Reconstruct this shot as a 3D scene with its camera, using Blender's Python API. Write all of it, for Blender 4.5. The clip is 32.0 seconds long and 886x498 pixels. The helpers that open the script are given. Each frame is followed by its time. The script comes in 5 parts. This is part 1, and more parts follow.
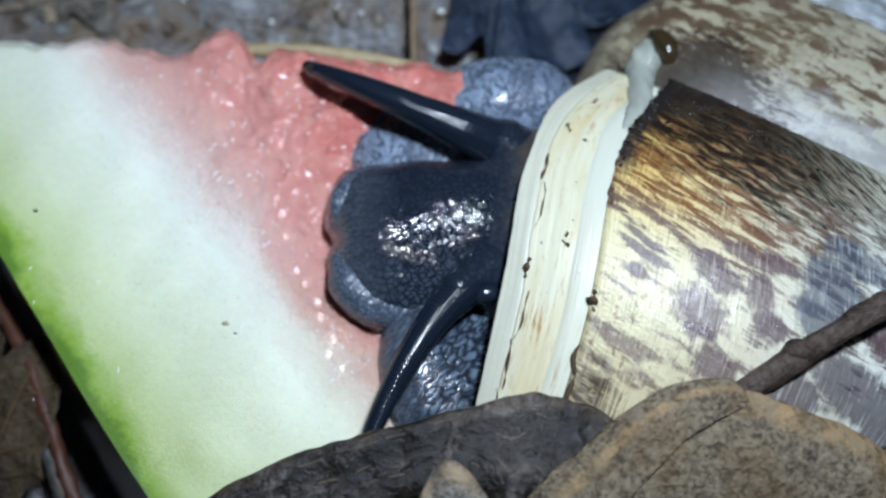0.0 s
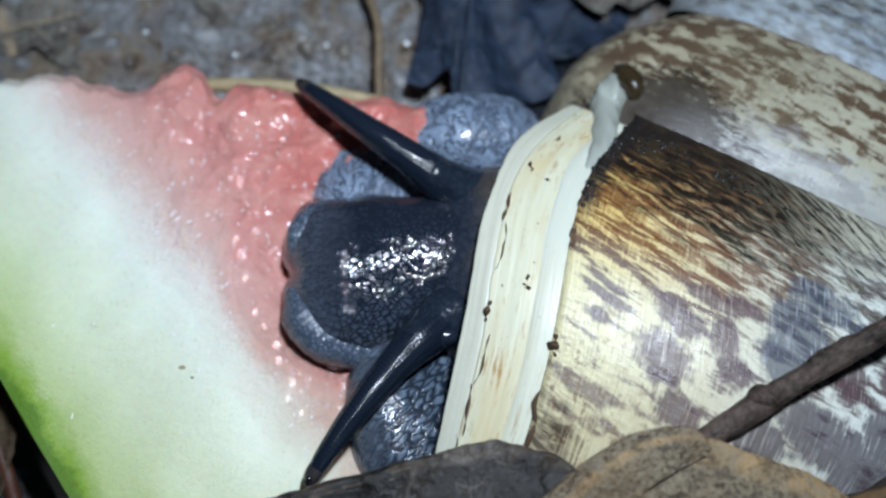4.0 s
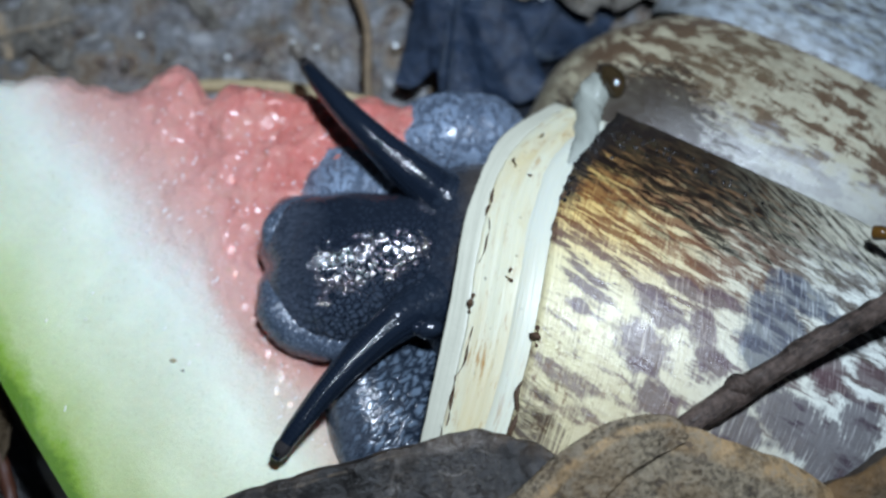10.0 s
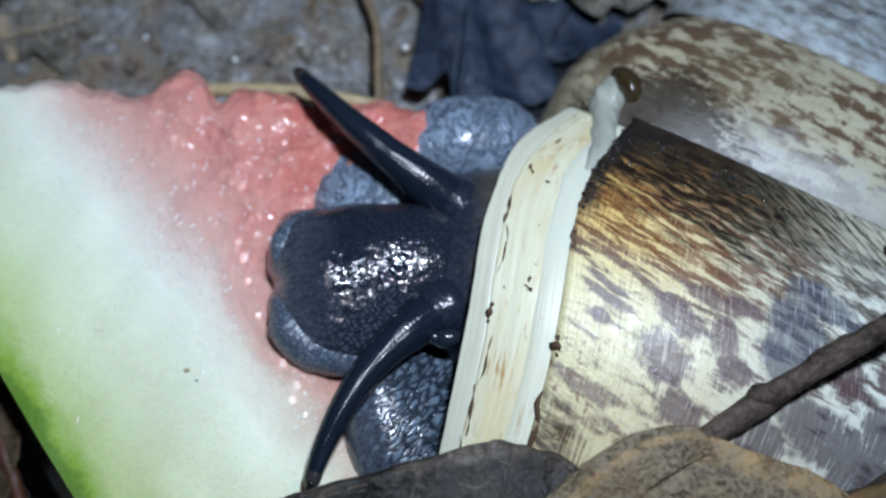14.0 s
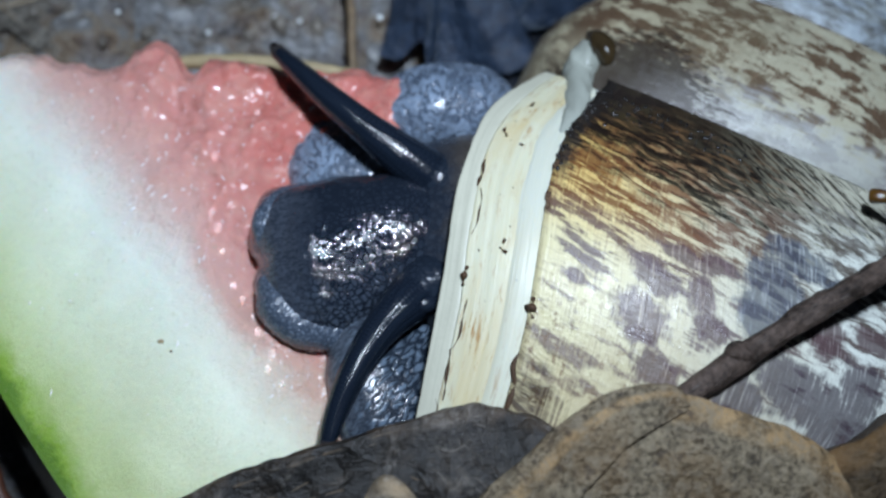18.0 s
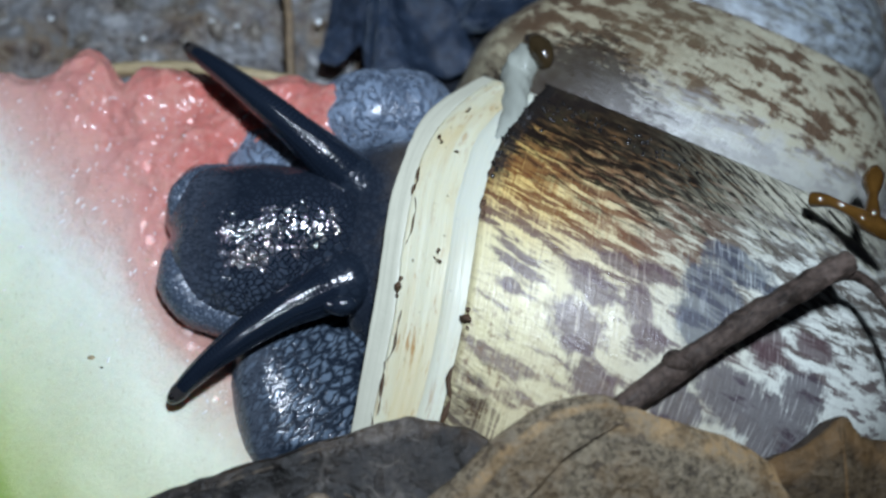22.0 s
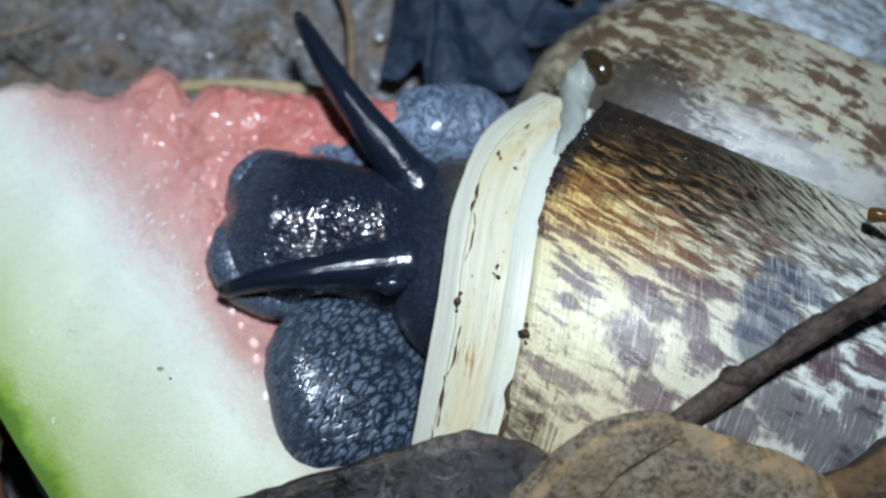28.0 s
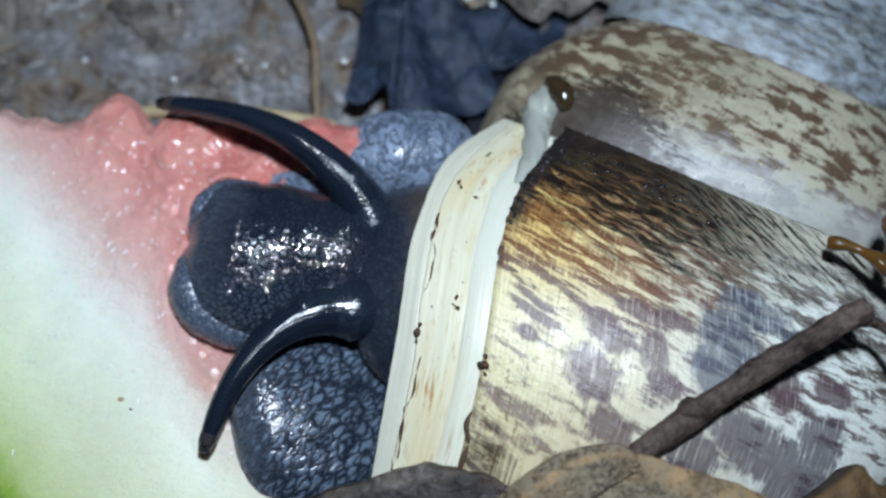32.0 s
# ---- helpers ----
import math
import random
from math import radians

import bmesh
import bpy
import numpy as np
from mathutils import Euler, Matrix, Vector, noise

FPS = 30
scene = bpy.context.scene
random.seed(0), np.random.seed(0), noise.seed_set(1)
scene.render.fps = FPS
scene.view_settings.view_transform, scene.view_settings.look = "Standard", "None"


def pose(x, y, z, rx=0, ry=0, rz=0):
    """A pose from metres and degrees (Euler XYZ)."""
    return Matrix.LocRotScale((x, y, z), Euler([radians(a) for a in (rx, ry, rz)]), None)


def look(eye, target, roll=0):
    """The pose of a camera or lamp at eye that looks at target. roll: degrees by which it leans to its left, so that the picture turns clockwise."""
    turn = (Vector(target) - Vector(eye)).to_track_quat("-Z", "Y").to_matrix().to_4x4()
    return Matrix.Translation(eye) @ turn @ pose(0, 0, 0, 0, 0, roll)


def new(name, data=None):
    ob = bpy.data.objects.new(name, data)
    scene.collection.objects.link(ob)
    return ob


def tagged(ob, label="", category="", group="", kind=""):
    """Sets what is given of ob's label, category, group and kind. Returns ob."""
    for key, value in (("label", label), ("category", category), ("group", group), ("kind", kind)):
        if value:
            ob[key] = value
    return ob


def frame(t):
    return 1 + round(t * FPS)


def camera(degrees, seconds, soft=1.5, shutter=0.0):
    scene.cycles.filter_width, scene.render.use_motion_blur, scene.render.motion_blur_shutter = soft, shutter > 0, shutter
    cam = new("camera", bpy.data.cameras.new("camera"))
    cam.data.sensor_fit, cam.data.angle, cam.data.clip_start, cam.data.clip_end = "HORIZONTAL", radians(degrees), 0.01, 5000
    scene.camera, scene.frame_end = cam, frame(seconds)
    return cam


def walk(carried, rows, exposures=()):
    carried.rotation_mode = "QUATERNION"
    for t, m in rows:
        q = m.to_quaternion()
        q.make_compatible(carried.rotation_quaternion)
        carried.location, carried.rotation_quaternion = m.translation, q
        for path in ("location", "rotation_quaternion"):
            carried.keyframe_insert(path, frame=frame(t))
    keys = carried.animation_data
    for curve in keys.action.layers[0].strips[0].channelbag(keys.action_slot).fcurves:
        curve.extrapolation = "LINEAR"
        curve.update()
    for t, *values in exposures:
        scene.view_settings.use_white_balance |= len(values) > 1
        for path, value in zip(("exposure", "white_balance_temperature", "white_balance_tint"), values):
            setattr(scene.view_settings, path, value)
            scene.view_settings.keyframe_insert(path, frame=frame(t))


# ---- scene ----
cam = camera(41.0, 32.0, soft=2.6)
cam.data.dof.use_dof, cam.data.dof.focus_distance, cam.data.dof.aperture_fstop = True, 0.127, 14.0
# seconds, eye in millimetres, turn in degrees
CAMERA_ROWS = [
    (0.0, -5.33, -2.79, 146.31, 19.65, -0.14, 1.41),
    (0.5, -4.01, -1.51, 145.42, 19.20, -0.33, 1.23),
    (1.0, -9.10, -2.24, 145.60, 19.27, -0.55, 0.98),
    (1.5, -3.77, 0.85, 146.93, 19.51, -0.67, 1.01),
    (2.0, -3.14, 1.85, 148.30, 19.53, -0.59, 0.96),
    (2.5, -2.02, 0.79, 147.71, 19.83, -0.54, 1.06),
    (4.5, -0.98, 1.92, 144.98, 20.14, 0.02, 1.18),
    (5.0, -0.50, 0.97, 145.80, 20.34, 0.20, 1.22),
    (5.5, -2.19, -0.32, 145.32, 20.38, 0.15, 1.28),
    (6.0, -0.01, -0.23, 145.03, 20.34, -0.09, 1.25),
    (6.5, -2.73, -0.91, 144.03, 20.02, 0.36, 1.28),
    (7.0, 0.85, 1.64, 144.65, 20.08, 0.14, 1.11),
    (7.5, 0.19, 0.71, 144.70, 20.20, -0.05, 1.24),
    (8.0, -2.93, -0.28, 145.96, 20.13, 0.44, 1.33),
    (8.5, 1.18, -1.08, 146.64, 20.53, 0.20, 1.15),
    (9.0, 0.55, -1.52, 146.71, 20.70, 0.12, 1.11),
    (9.5, -1.15, -1.32, 146.96, 20.78, 0.26, 1.06),
    (10.0, 0.96, -1.12, 147.12, 20.65, 0.07, 1.06),
    (10.5, -4.49, -1.67, 146.37, 20.51, 0.67, 1.03),
    (11.0, -3.13, -1.60, 145.40, 20.57, 0.32, 1.08),
    (11.5, -2.97, -2.61, 145.28, 20.15, 0.24, 1.06),
    (12.0, -5.27, -2.41, 144.97, 20.07, 0.26, 1.10),
    (12.5, -5.23, -2.89, 144.05, 19.96, 0.08, 1.12),
    (13.0, -6.64, -1.40, 144.97, 19.77, -0.18, 1.01),
    (13.5, -4.63, -0.67, 145.95, 20.00, -0.54, 0.77),
    (14.0, -2.55, 1.60, 146.53, 20.00, -0.47, 0.61),
    (14.5, -2.66, 1.21, 146.30, 19.86, -0.50, 0.42),
    (16.5, 0.37, -2.21, 145.15, 19.99, 0.25, -0.25),
    (17.0, 0.53, -1.08, 145.42, 20.14, 0.24, -0.30),
    (17.5, 0.81, -0.86, 144.21, 20.10, -0.09, -0.33),
    (18.0, -0.31, -1.60, 144.17, 19.96, -0.41, -0.36),
    (18.5, 1.63, -0.69, 143.88, 20.13, -0.66, -0.64),
    (19.0, 3.98, -0.13, 144.18, 20.14, -1.05, -1.05),
    (19.5, 1.78, 0.50, 143.14, 19.65, -0.80, -1.15),
    (20.0, 1.87, -0.35, 143.67, 19.92, -0.91, -1.21),
    (20.5, 0.57, -1.52, 142.85, 19.95, -0.95, -1.23),
    (21.0, -0.43, 1.33, 143.00, 20.10, -0.75, -1.37),
    (21.5, -0.20, 1.97, 143.98, 20.03, -0.72, -1.38),
    (22.0, 4.44, 0.66, 142.48, 19.74, -1.14, -1.47),
    (22.5, 3.68, 0.69, 143.11, 19.65, -0.97, -1.62),
    (23.0, 0.90, 0.60, 142.50, 19.55, -0.74, -1.54),
    (23.5, 0.82, 1.00, 142.51, 19.70, -0.94, -1.58),
    (24.0, 0.85, 1.90, 143.64, 19.89, -1.07, -1.63),
    (24.5, 3.06, 2.84, 144.42, 20.16, -1.10, -1.67),
    (25.0, 1.95, 3.05, 146.37, 20.33, -0.59, -1.77),
    (25.5, 2.73, 3.97, 146.29, 20.13, -0.14, -1.47),
    (26.0, 1.64, 2.47, 145.47, 19.79, -0.11, -1.49),
    (26.5, -0.44, 1.63, 146.49, 19.72, 0.07, -1.34),
    (28.5, 5.49, 2.01, 145.12, 19.57, 2.12, -0.33),
    (29.0, 4.84, 3.48, 146.96, 19.76, 2.40, -0.34),
    (29.5, 5.51, 2.89, 145.81, 19.71, 2.02, -0.41),
    (30.0, 4.11, 3.17, 145.67, 19.72, 1.89, -0.45),
    (30.5, 4.58, 2.68, 144.95, 19.69, 1.79, -0.37),
    (31.0, 6.63, 4.16, 145.09, 19.68, 1.56, -0.65),
    (31.5, 8.27, 4.35, 145.46, 19.42, 1.24, -0.83),
    (32.0, 7.92, 5.19, 146.13, 19.47, 1.23, -0.87),
]
MM = 0.001
walk(cam, [(t, pose(x * MM, y * MM, z * MM, rx, ry, rz)) for t, x, y, z, rx, ry, rz in CAMERA_ROWS], exposures=[(0.0, 0.06, 6430, 10), (2.5, 0.0, 6520, 10), (6.0, 0.0, 6500, 10), (9.5, 0.0, 6400, 10), (12.0, 0.0, 6270, 10), (14.0, -0.06, 6400, 10), (18.0, -0.1, 6350, 10), (21.0, -0.12, 6500, 10), (24.0, -0.06, 6500, 10), (26.0, 0.0, 6500, 10), (32.0, 0.0, 6500, 10)])

# ---- light: a hand torch held beside the lens, at night ----
world = bpy.data.worlds.new("night")
scene.world = world
world.use_nodes = True
world.node_tree.nodes["Background"].inputs[0].default_value = (0.55, 0.7, 1.0, 1)
world.node_tree.nodes["Background"].inputs[1].default_value = 0.012
torch = new("torch", bpy.data.lights.new("torch", "SPOT"))
torch.data.shadow_soft_size, torch.data.energy = 0.008, 2.28
torch.data.spot_size, torch.data.spot_blend = radians(74), 1.0
torch.data.color = (0.768, 0.90, 1.08)
torch.matrix_world = look((22 * MM, 44 * MM, 205 * MM), (3 * MM, 77 * MM, 14 * MM))
scene.view_settings.exposure = 0.0

# ---- material helpers ----


class Graph:
    """A short way to write a node material; coordinates are object space in millimetres."""

    def __init__(self, name, rough=0.5):
        self.mat = bpy.data.materials.new(name)
        self.mat.use_nodes = True
        self.tree = self.mat.node_tree
        self.bsdf = self.tree.nodes["Principled BSDF"]
        self.set("Roughness", rough)
        tc = self.tree.nodes.new("ShaderNodeTexCoord")
        self.p = self.vec("SCALE", tc.outputs["Object"], scale=1000.0)
        self.uv = tc.outputs["UV"]

    def link(self, a, b):
        if isinstance(a, bpy.types.NodeSocket):
            self.tree.links.new(a, b)
        elif isinstance(a, (tuple, list)) and len(a) == 3 and b.type == "RGBA":
            b.default_value = (*a, 1)
        else:
            b.default_value = a

    def set(self, name, value):
        self.link(value, self.bsdf.inputs[name])

    def vec(self, op, a, b=None, scale=None):
        n = self.tree.nodes.new("ShaderNodeVectorMath")
        n.operation = op
        self.link(a, n.inputs[0])
        if b is not None:
            self.link(b, n.inputs[1])
        if scale is not None:
            n.inputs["Scale"].default_value = scale
        return n.outputs["Value" if op in ("LENGTH", "DISTANCE", "DOT_PRODUCT") else "Vector"]

    def math(self, op, a, b=0.0, clamp=False):
        n = self.tree.nodes.new("ShaderNodeMath")
        n.operation, n.use_clamp = op, clamp
        self.link(a, n.inputs[0])
        self.link(b, n.inputs[1])
        return n.outputs[0]

    def split(self, v):
        n = self.tree.nodes.new("ShaderNodeSeparateXYZ")
        self.link(v, n.inputs[0])
        return n.outputs

    def noise(self, scale, detail=3.0, rough=0.55, at=None, stretch=None, distort=0.0):
        n = self.tree.nodes.new("ShaderNodeTexNoise")
        v = self.p if at is None else at
        if stretch:
            v = self.vec("MULTIPLY", v, stretch)
        self.link(v, n.inputs["Vector"])
        n.inputs["Scale"].default_value, n.inputs["Detail"].default_value = scale, detail
        n.inputs["Roughness"].default_value, n.inputs["Distortion"].default_value = rough, distort
        return n.outputs["Fac"]

    def cells(self, scale, feature="DISTANCE_TO_EDGE", at=None, stretch=None):
        n = self.tree.nodes.new("ShaderNodeTexVoronoi")
        n.feature = feature
        v = self.p if at is None else at
        if stretch:
            v = self.vec("MULTIPLY", v, stretch)
        self.link(v, n.inputs["Vector"])
        n.inputs["Scale"].default_value = scale
        return n.outputs["Distance"]

    def ramp(self, fac, stops, mode="LINEAR"):
        top = stops[-1][0]
        if top > 1:                  # a colour ramp ends at 1: shrink both
            fac, stops = self.math("DIVIDE", fac, top), [(p / top, c) for p, c in stops]
        n = self.tree.nodes.new("ShaderNodeValToRGB")
        n.color_ramp.interpolation = mode
        e = n.color_ramp.elements
        while len(e) < len(stops):
            e.new(0.5)
        for el, (pos, c) in zip(e, stops):
            el.position = pos
            el.color = (*c, 1) if isinstance(c, tuple) else (c, c, c, 1)
        self.link(fac, n.inputs[0])
        return n.outputs[0]

    def mix(self, fac, a, b, mode="MIX"):
        n = self.tree.nodes.new("ShaderNodeMix")
        n.data_type, n.blend_type = "RGBA", mode
        self.link(fac, n.inputs[0])
        self.link(a, n.inputs[6])
        self.link(b, n.inputs[7])
        return n.outputs[2]

    def bump(self, height, strength, distance, under=None):
        n = self.tree.nodes.new("ShaderNodeBump")
        n.inputs["Strength"].default_value, n.inputs["Distance"].default_value = strength, distance * MM
        self.link(height, n.inputs["Height"])
        if under is not None:
            self.link(under, n.inputs["Normal"])
        self.set("Normal", n.outputs[0])
        return n.outputs[0]


# ---- materials ----
RIND_CENTRE, RIND_RADIUS = (198.6, 199.2, 0.0), 300.0


def melon_flesh():
    g = Graph("melon_flesh", 0.28)
    x, y, z = g.split(g.p)
    flat = g.tree.nodes.new("ShaderNodeCombineXYZ")
    g.link(x, flat.inputs[0]), g.link(y, flat.inputs[1])
    d = g.math("SUBTRACT", RIND_RADIUS, g.vec("DISTANCE", flat.outputs[0], RIND_CENTRE))
    d = g.math("ADD", d, g.math("MULTIPLY", g.ramp(g.math("DIVIDE", y, 100.0), [(0.46, 0.0), (0.70, 1.0)]), 7.0))   # riper towards the far edge
    d = g.math("ADD", d, g.math("MULTIPLY", g.math("SUBTRACT", g.noise(0.09, 3), 0.5), 6.0))
    d = g.math("ADD", d, g.math("MULTIPLY", g.math("SUBTRACT", g.noise(0.6, 4, 0.7), 0.5), 3.0))
    bite = g.vec("LENGTH", g.vec("MULTIPLY", g.vec("SUBTRACT", flat.outputs[0], (-14.0, 47.0, 0.0)), (1 / 13.0, 1 / 13.5, 0.0)))
    bite = g.math("ADD", bite, g.math("MULTIPLY", g.math("SUBTRACT", g.noise(0.2, 3), 0.5), 0.3))
    d = g.math("ADD", d, g.math("MULTIPLY", g.ramp(g.math("SUBTRACT", bite, 0.6), [(0.36, 1.0), (0.56, 0.0)]), 4.0))
    fac = g.math("DIVIDE", d, 50.0)
    col = g.ramp(fac, [(0.0, (0.13, 0.27, 0.02)), (0.022, (0.30, 0.48, 0.06)), (0.07, (0.56, 0.67, 0.32)),
                       (0.20, (0.69, 0.75, 0.53)), (0.41, (0.76, 0.79, 0.68)), (0.49, (0.76, 0.68, 0.60)), (0.58, (0.75, 0.48, 0.42)),
                       (0.72, (0.72, 0.315, 0.275)), (1.0, (0.66, 0.20, 0.165))])
    blush = g.math("MULTIPLY", g.ramp(g.noise(0.4, 4, 0.6, distort=0.6), [(0.45, 0.0), (0.65, 0.45)]), g.ramp(fac, [(0.45, 0.0), (0.6, 1.0)]))
    col = g.mix(blush, col, (0.78, 0.45, 0.37))
    fibre = g.noise(1.0, 4, 0.6, stretch=(0.9, 1.1, 1.0))
    col = g.mix(0.13, col, g.ramp(fibre, [(0.3, 0.45), (0.7, 1.0)]), "MULTIPLY")
    col = g.mix(g.ramp(g.math("DIVIDE", y, 100.0), [(0.18, 0.85), (0.45, 0.0)]), col, (0.83, 0.82, 0.66), "MULTIPLY")
    pores = g.ramp(g.noise(1.7, 2, 0.5, stretch=(1.6, 0.8, 1.0)), [(0.28, 1.0), (0.36, 0.0)])
    col = g.mix(g.math("MULTIPLY", pores, 0.3), col, (0.40, 0.38, 0.22))
    speck = g.ramp(g.cells(0.28, "F1"), [(0.0, 1.0), (0.05, 0.0)])
    col = g.mix(g.math("MULTIPLY", speck, 0.35), col, (0.35, 0.25, 0.12))
    g.set("Base Color", col)
    g.set("Subsurface Weight", 0.35)
    g.set("Subsurface Radius", (1.0, 0.6, 0.4))
    g.set("Subsurface Scale", 1.6 * MM)
    red = g.ramp(fac, [(0.42, 0.0), (0.58, 1.0)])
    g.set("Coat Weight", g.math("MULTIPLY", g.ramp(fac, [(0.50, 0.0), (0.72, 1.0)]), 0.3))
    g.set("Coat Roughness", 0.17)
    juicy = g.ramp(g.noise(2.2, 2), [(0.35, 0.26), (0.65, 0.10)])
    g.set("Roughness", g.mix(red, (0.4, 0.4, 0.4), juicy))
    small = g.noise(1.6, 5, 0.65)
    n = g.bump(small, 0.12, 0.4)
    grain = g.math("MULTIPLY", g.ramp(g.noise(1.0, 3, 0.5, distort=1.0), [(0.35, 0.0), (0.7, 1.0)]), red)
    n = g.bump(grain, 0.4, 0.5, n)
    wet = g.math("MULTIPLY", g.noise(2.6, 4, 0.75), g.math("ADD", g.math("MULTIPLY", red, 0.8), 0.2))
    g.bump(wet, 0.7, 0.5, n)
    return g.mat


def melon_skin():
    g = Graph("melon_skin", 0.3)
    n = g.noise(0.12, 4, 0.6, distort=0.6)
    g.set("Base Color", g.ramp(n, [(0.35, (0.004, 0.012, 0.004)), (0.6, (0.012, 0.03, 0.008)), (0.75, (0.05, 0.08, 0.015))]))
    g.bump(g.noise(1.5, 3), 0.15, 0.2)
    return g.mat


# blotches of the last whorl: turn behind the lip, place across the whorl, half length and half width in millimetres
PURPLE_BLOTCHES = ((0.609, 0.772, 2.7, 1.7), (0.70, 0.655, 3.4, 0.9), (0.785, 0.63, 2.2, 1.0), (0.74, 0.765, 1.5, 1.9), (0.587, 0.907, 3.0, 2.0),
                   (0.778, 0.853, 1.7, 1.5), (1.115, 0.713, 2.6, 2.5), (0.402, 0.884, 1.2, 0.7), (1.30, 0.66, 3.0, 1.5), (0.66, 1.02, 2.4, 1.2))
BLUE_BLOTCHES = ((0.90, 0.74, 2.4, 2.8), (0.945, 0.61, 3.2, 3.2), (1.03, 0.48, 4.0, 2.0), (1.17, 0.54, 2.6, 1.5), (0.97, 0.70, 2.4, 2.0))
DARK_BLOTCHES = ((1.03, 0.92, 4.2, 2.7), (1.156, 0.94, 4.6, 2.6), (1.273, 0.855, 3.0, 3.0), (0.90, 1.0, 3.0, 2.0), (1.25, 1.0, 5.0, 3.0))


def shell_paint():
    """Cream shell with brown flames along the whorls, a dark sutural band and worn grey-blue older whorls."""
    g = Graph("shell_paint", 0.4)
    u, v, _ = g.split(g.uv)          # u: turn back from the lip, v: across the whorl

    def plane(lean, warp):
        c = g.tree.nodes.new("ShaderNodeCombineXYZ")
        g.link(g.math("MULTIPLY", u, 40.0), c.inputs[0])
        y = g.math("SUBTRACT", g.math("MULTIPLY", v, 34.0), g.math("MULTIPLY", u, lean))
        g.link(y if warp is None else g.math("ADD", y, warp), c.inputs[1])
        return c.outputs[0]

    def around(n, k):
        return g.math("MULTIPLY", g.math("SUBTRACT", n, 0.5), k)

    def both(a, b):
        return g.math("MULTIPLY", a, b)
    q = plane(0.0, None)
    q2 = plane(3.0, around(g.noise(0.25, 2, at=q), 1.4))
    spire = g.ramp(g.math("DIVIDE", u, 10.0), [(0.40, 0.0), (0.46, 1.0)])
    last = g.math("SUBTRACT", 1.0, spire)
    growth = g.noise(2.2, 3, 0.7, at=q, stretch=(1.5, 0.10, 1))
    hatch = g.noise(1.9, 3, 0.6, at=q, stretch=(1.7, 0.13, 1))
    comb = around(hatch, 1.0)
    # cream ground: warm and ochre next to the lip, cooler further back
    cream = g.mix(g.noise(0.3, 3, at=q), (0.52, 0.47, 0.32), (0.61, 0.58, 0.44))
    cream = g.mix(g.ramp(u, [(0.7, 0.0), (1.2, 0.7)]), cream, (0.56, 0.59, 0.53))
    cream = g.mix(g.ramp(u, [(0.95, 0.0), (1.25, 1.0)]), cream, (0.72, 0.75, 0.68))
    cream = g.mix(g.ramp(u, [(0.42, 0.75), (0.75, 0.0)]), cream, g.mix(g.noise(0.5, 3, at=q), (0.60, 0.57, 0.33), (0.70, 0.70, 0.47)))
    near = g.ramp(g.math("ADD", u, around(growth, 0.35)), [(0.42, 1.0), (0.82, 0.0)])
    near = both(near, g.ramp(v, [(0.1, 0.7), (0.3, 1.0), (0.58, 0.85), (0.78, 0.25), (1.3, 0.15)]))
    cream = g.mix(near, cream, g.mix(g.ramp(growth, [(0.32, 0.0), (0.52, 1.0)]), (0.36, 0.14, 0.016), (0.70, 0.50, 0.16)))
    # flames along the whorl, dense below the suture and sparse lower down
    warm = both(g.ramp(u, [(0.65, 1.0), (1.1, 0.0)]), g.ramp(v, [(0.6, 1.0), (0.8, 0.3)]))
    brown = g.mix(warm, (0.050, 0.030, 0.020), (0.115, 0.028, 0.006))
    brown = g.mix(g.ramp(v, [(0.58, 0.0), (0.80, 1.0)]), brown, (0.11, 0.072, 0.072))
    dense = g.math("SUBTRACT", g.ramp(g.math("ADD", v, around(g.noise(0.15, 2, at=q), 0.3)), [(0.15, 0.15), (0.48, 0.12), (0.70, 0.08), (0.9, 0.01)]), 0.065)
    dense = g.math("ADD", dense, g.math("MULTIPLY", near, 0.045))
    flame = g.math("ADD", g.math("ADD", g.noise(0.56, 3, 0.55, at=q2, stretch=(0.26, 1.0, 1)), both(comb, 0.24)), dense)
    col = g.mix(g.math("MULTIPLY", g.ramp(flame, [(0.48, 0.0), (0.565, 1.0)]), 0.92), cream, brown)
    streak = g.noise(1.35, 4, 0.65, at=q2, stretch=(0.17, 1.1, 1))
    fine = g.ramp(g.math("ADD", streak, both(dense, 0.6)), [(0.52, 0.0), (0.58, 1.0)])
    col = g.mix(both(fine, g.ramp(v, [(0.35, 0.5), (0.8, 0.3)])), col, g.mix(0.3, brown, cream))
    pale = g.ramp(g.noise(1.1, 3, 0.6, at=plane(4.5, None), stretch=(0.2, 1.0, 1)), [(0.53, 0.0), (0.60, 1.0)])
    col = g.mix(both(pale, g.ramp(v, [(0.2, 0.5), (0.4, 0.85)])), col, cream)
    # slight dirt low on the whorl, deepened to paint in dimmer torchlight
    grime_shade = g.ramp(g.math("ADD", v, g.math("ADD", around(g.noise(0.25, 4, 0.6, at=q), 0.6), around(g.noise(1.2, 3, 0.6, at=q), 0.4))), [(0.92, 0.0), (1.2, 0.45)])
    col = g.mix(grime_shade, col, g.mix(growth, (0.24, 0.14, 0.05), (0.50, 0.40, 0.24)))
    # placed blotches with combed edges
    wob = g.math("ADD", around(hatch, 0.7), around(g.noise(0.55, 3, 0.6, at=q2), 1.5))

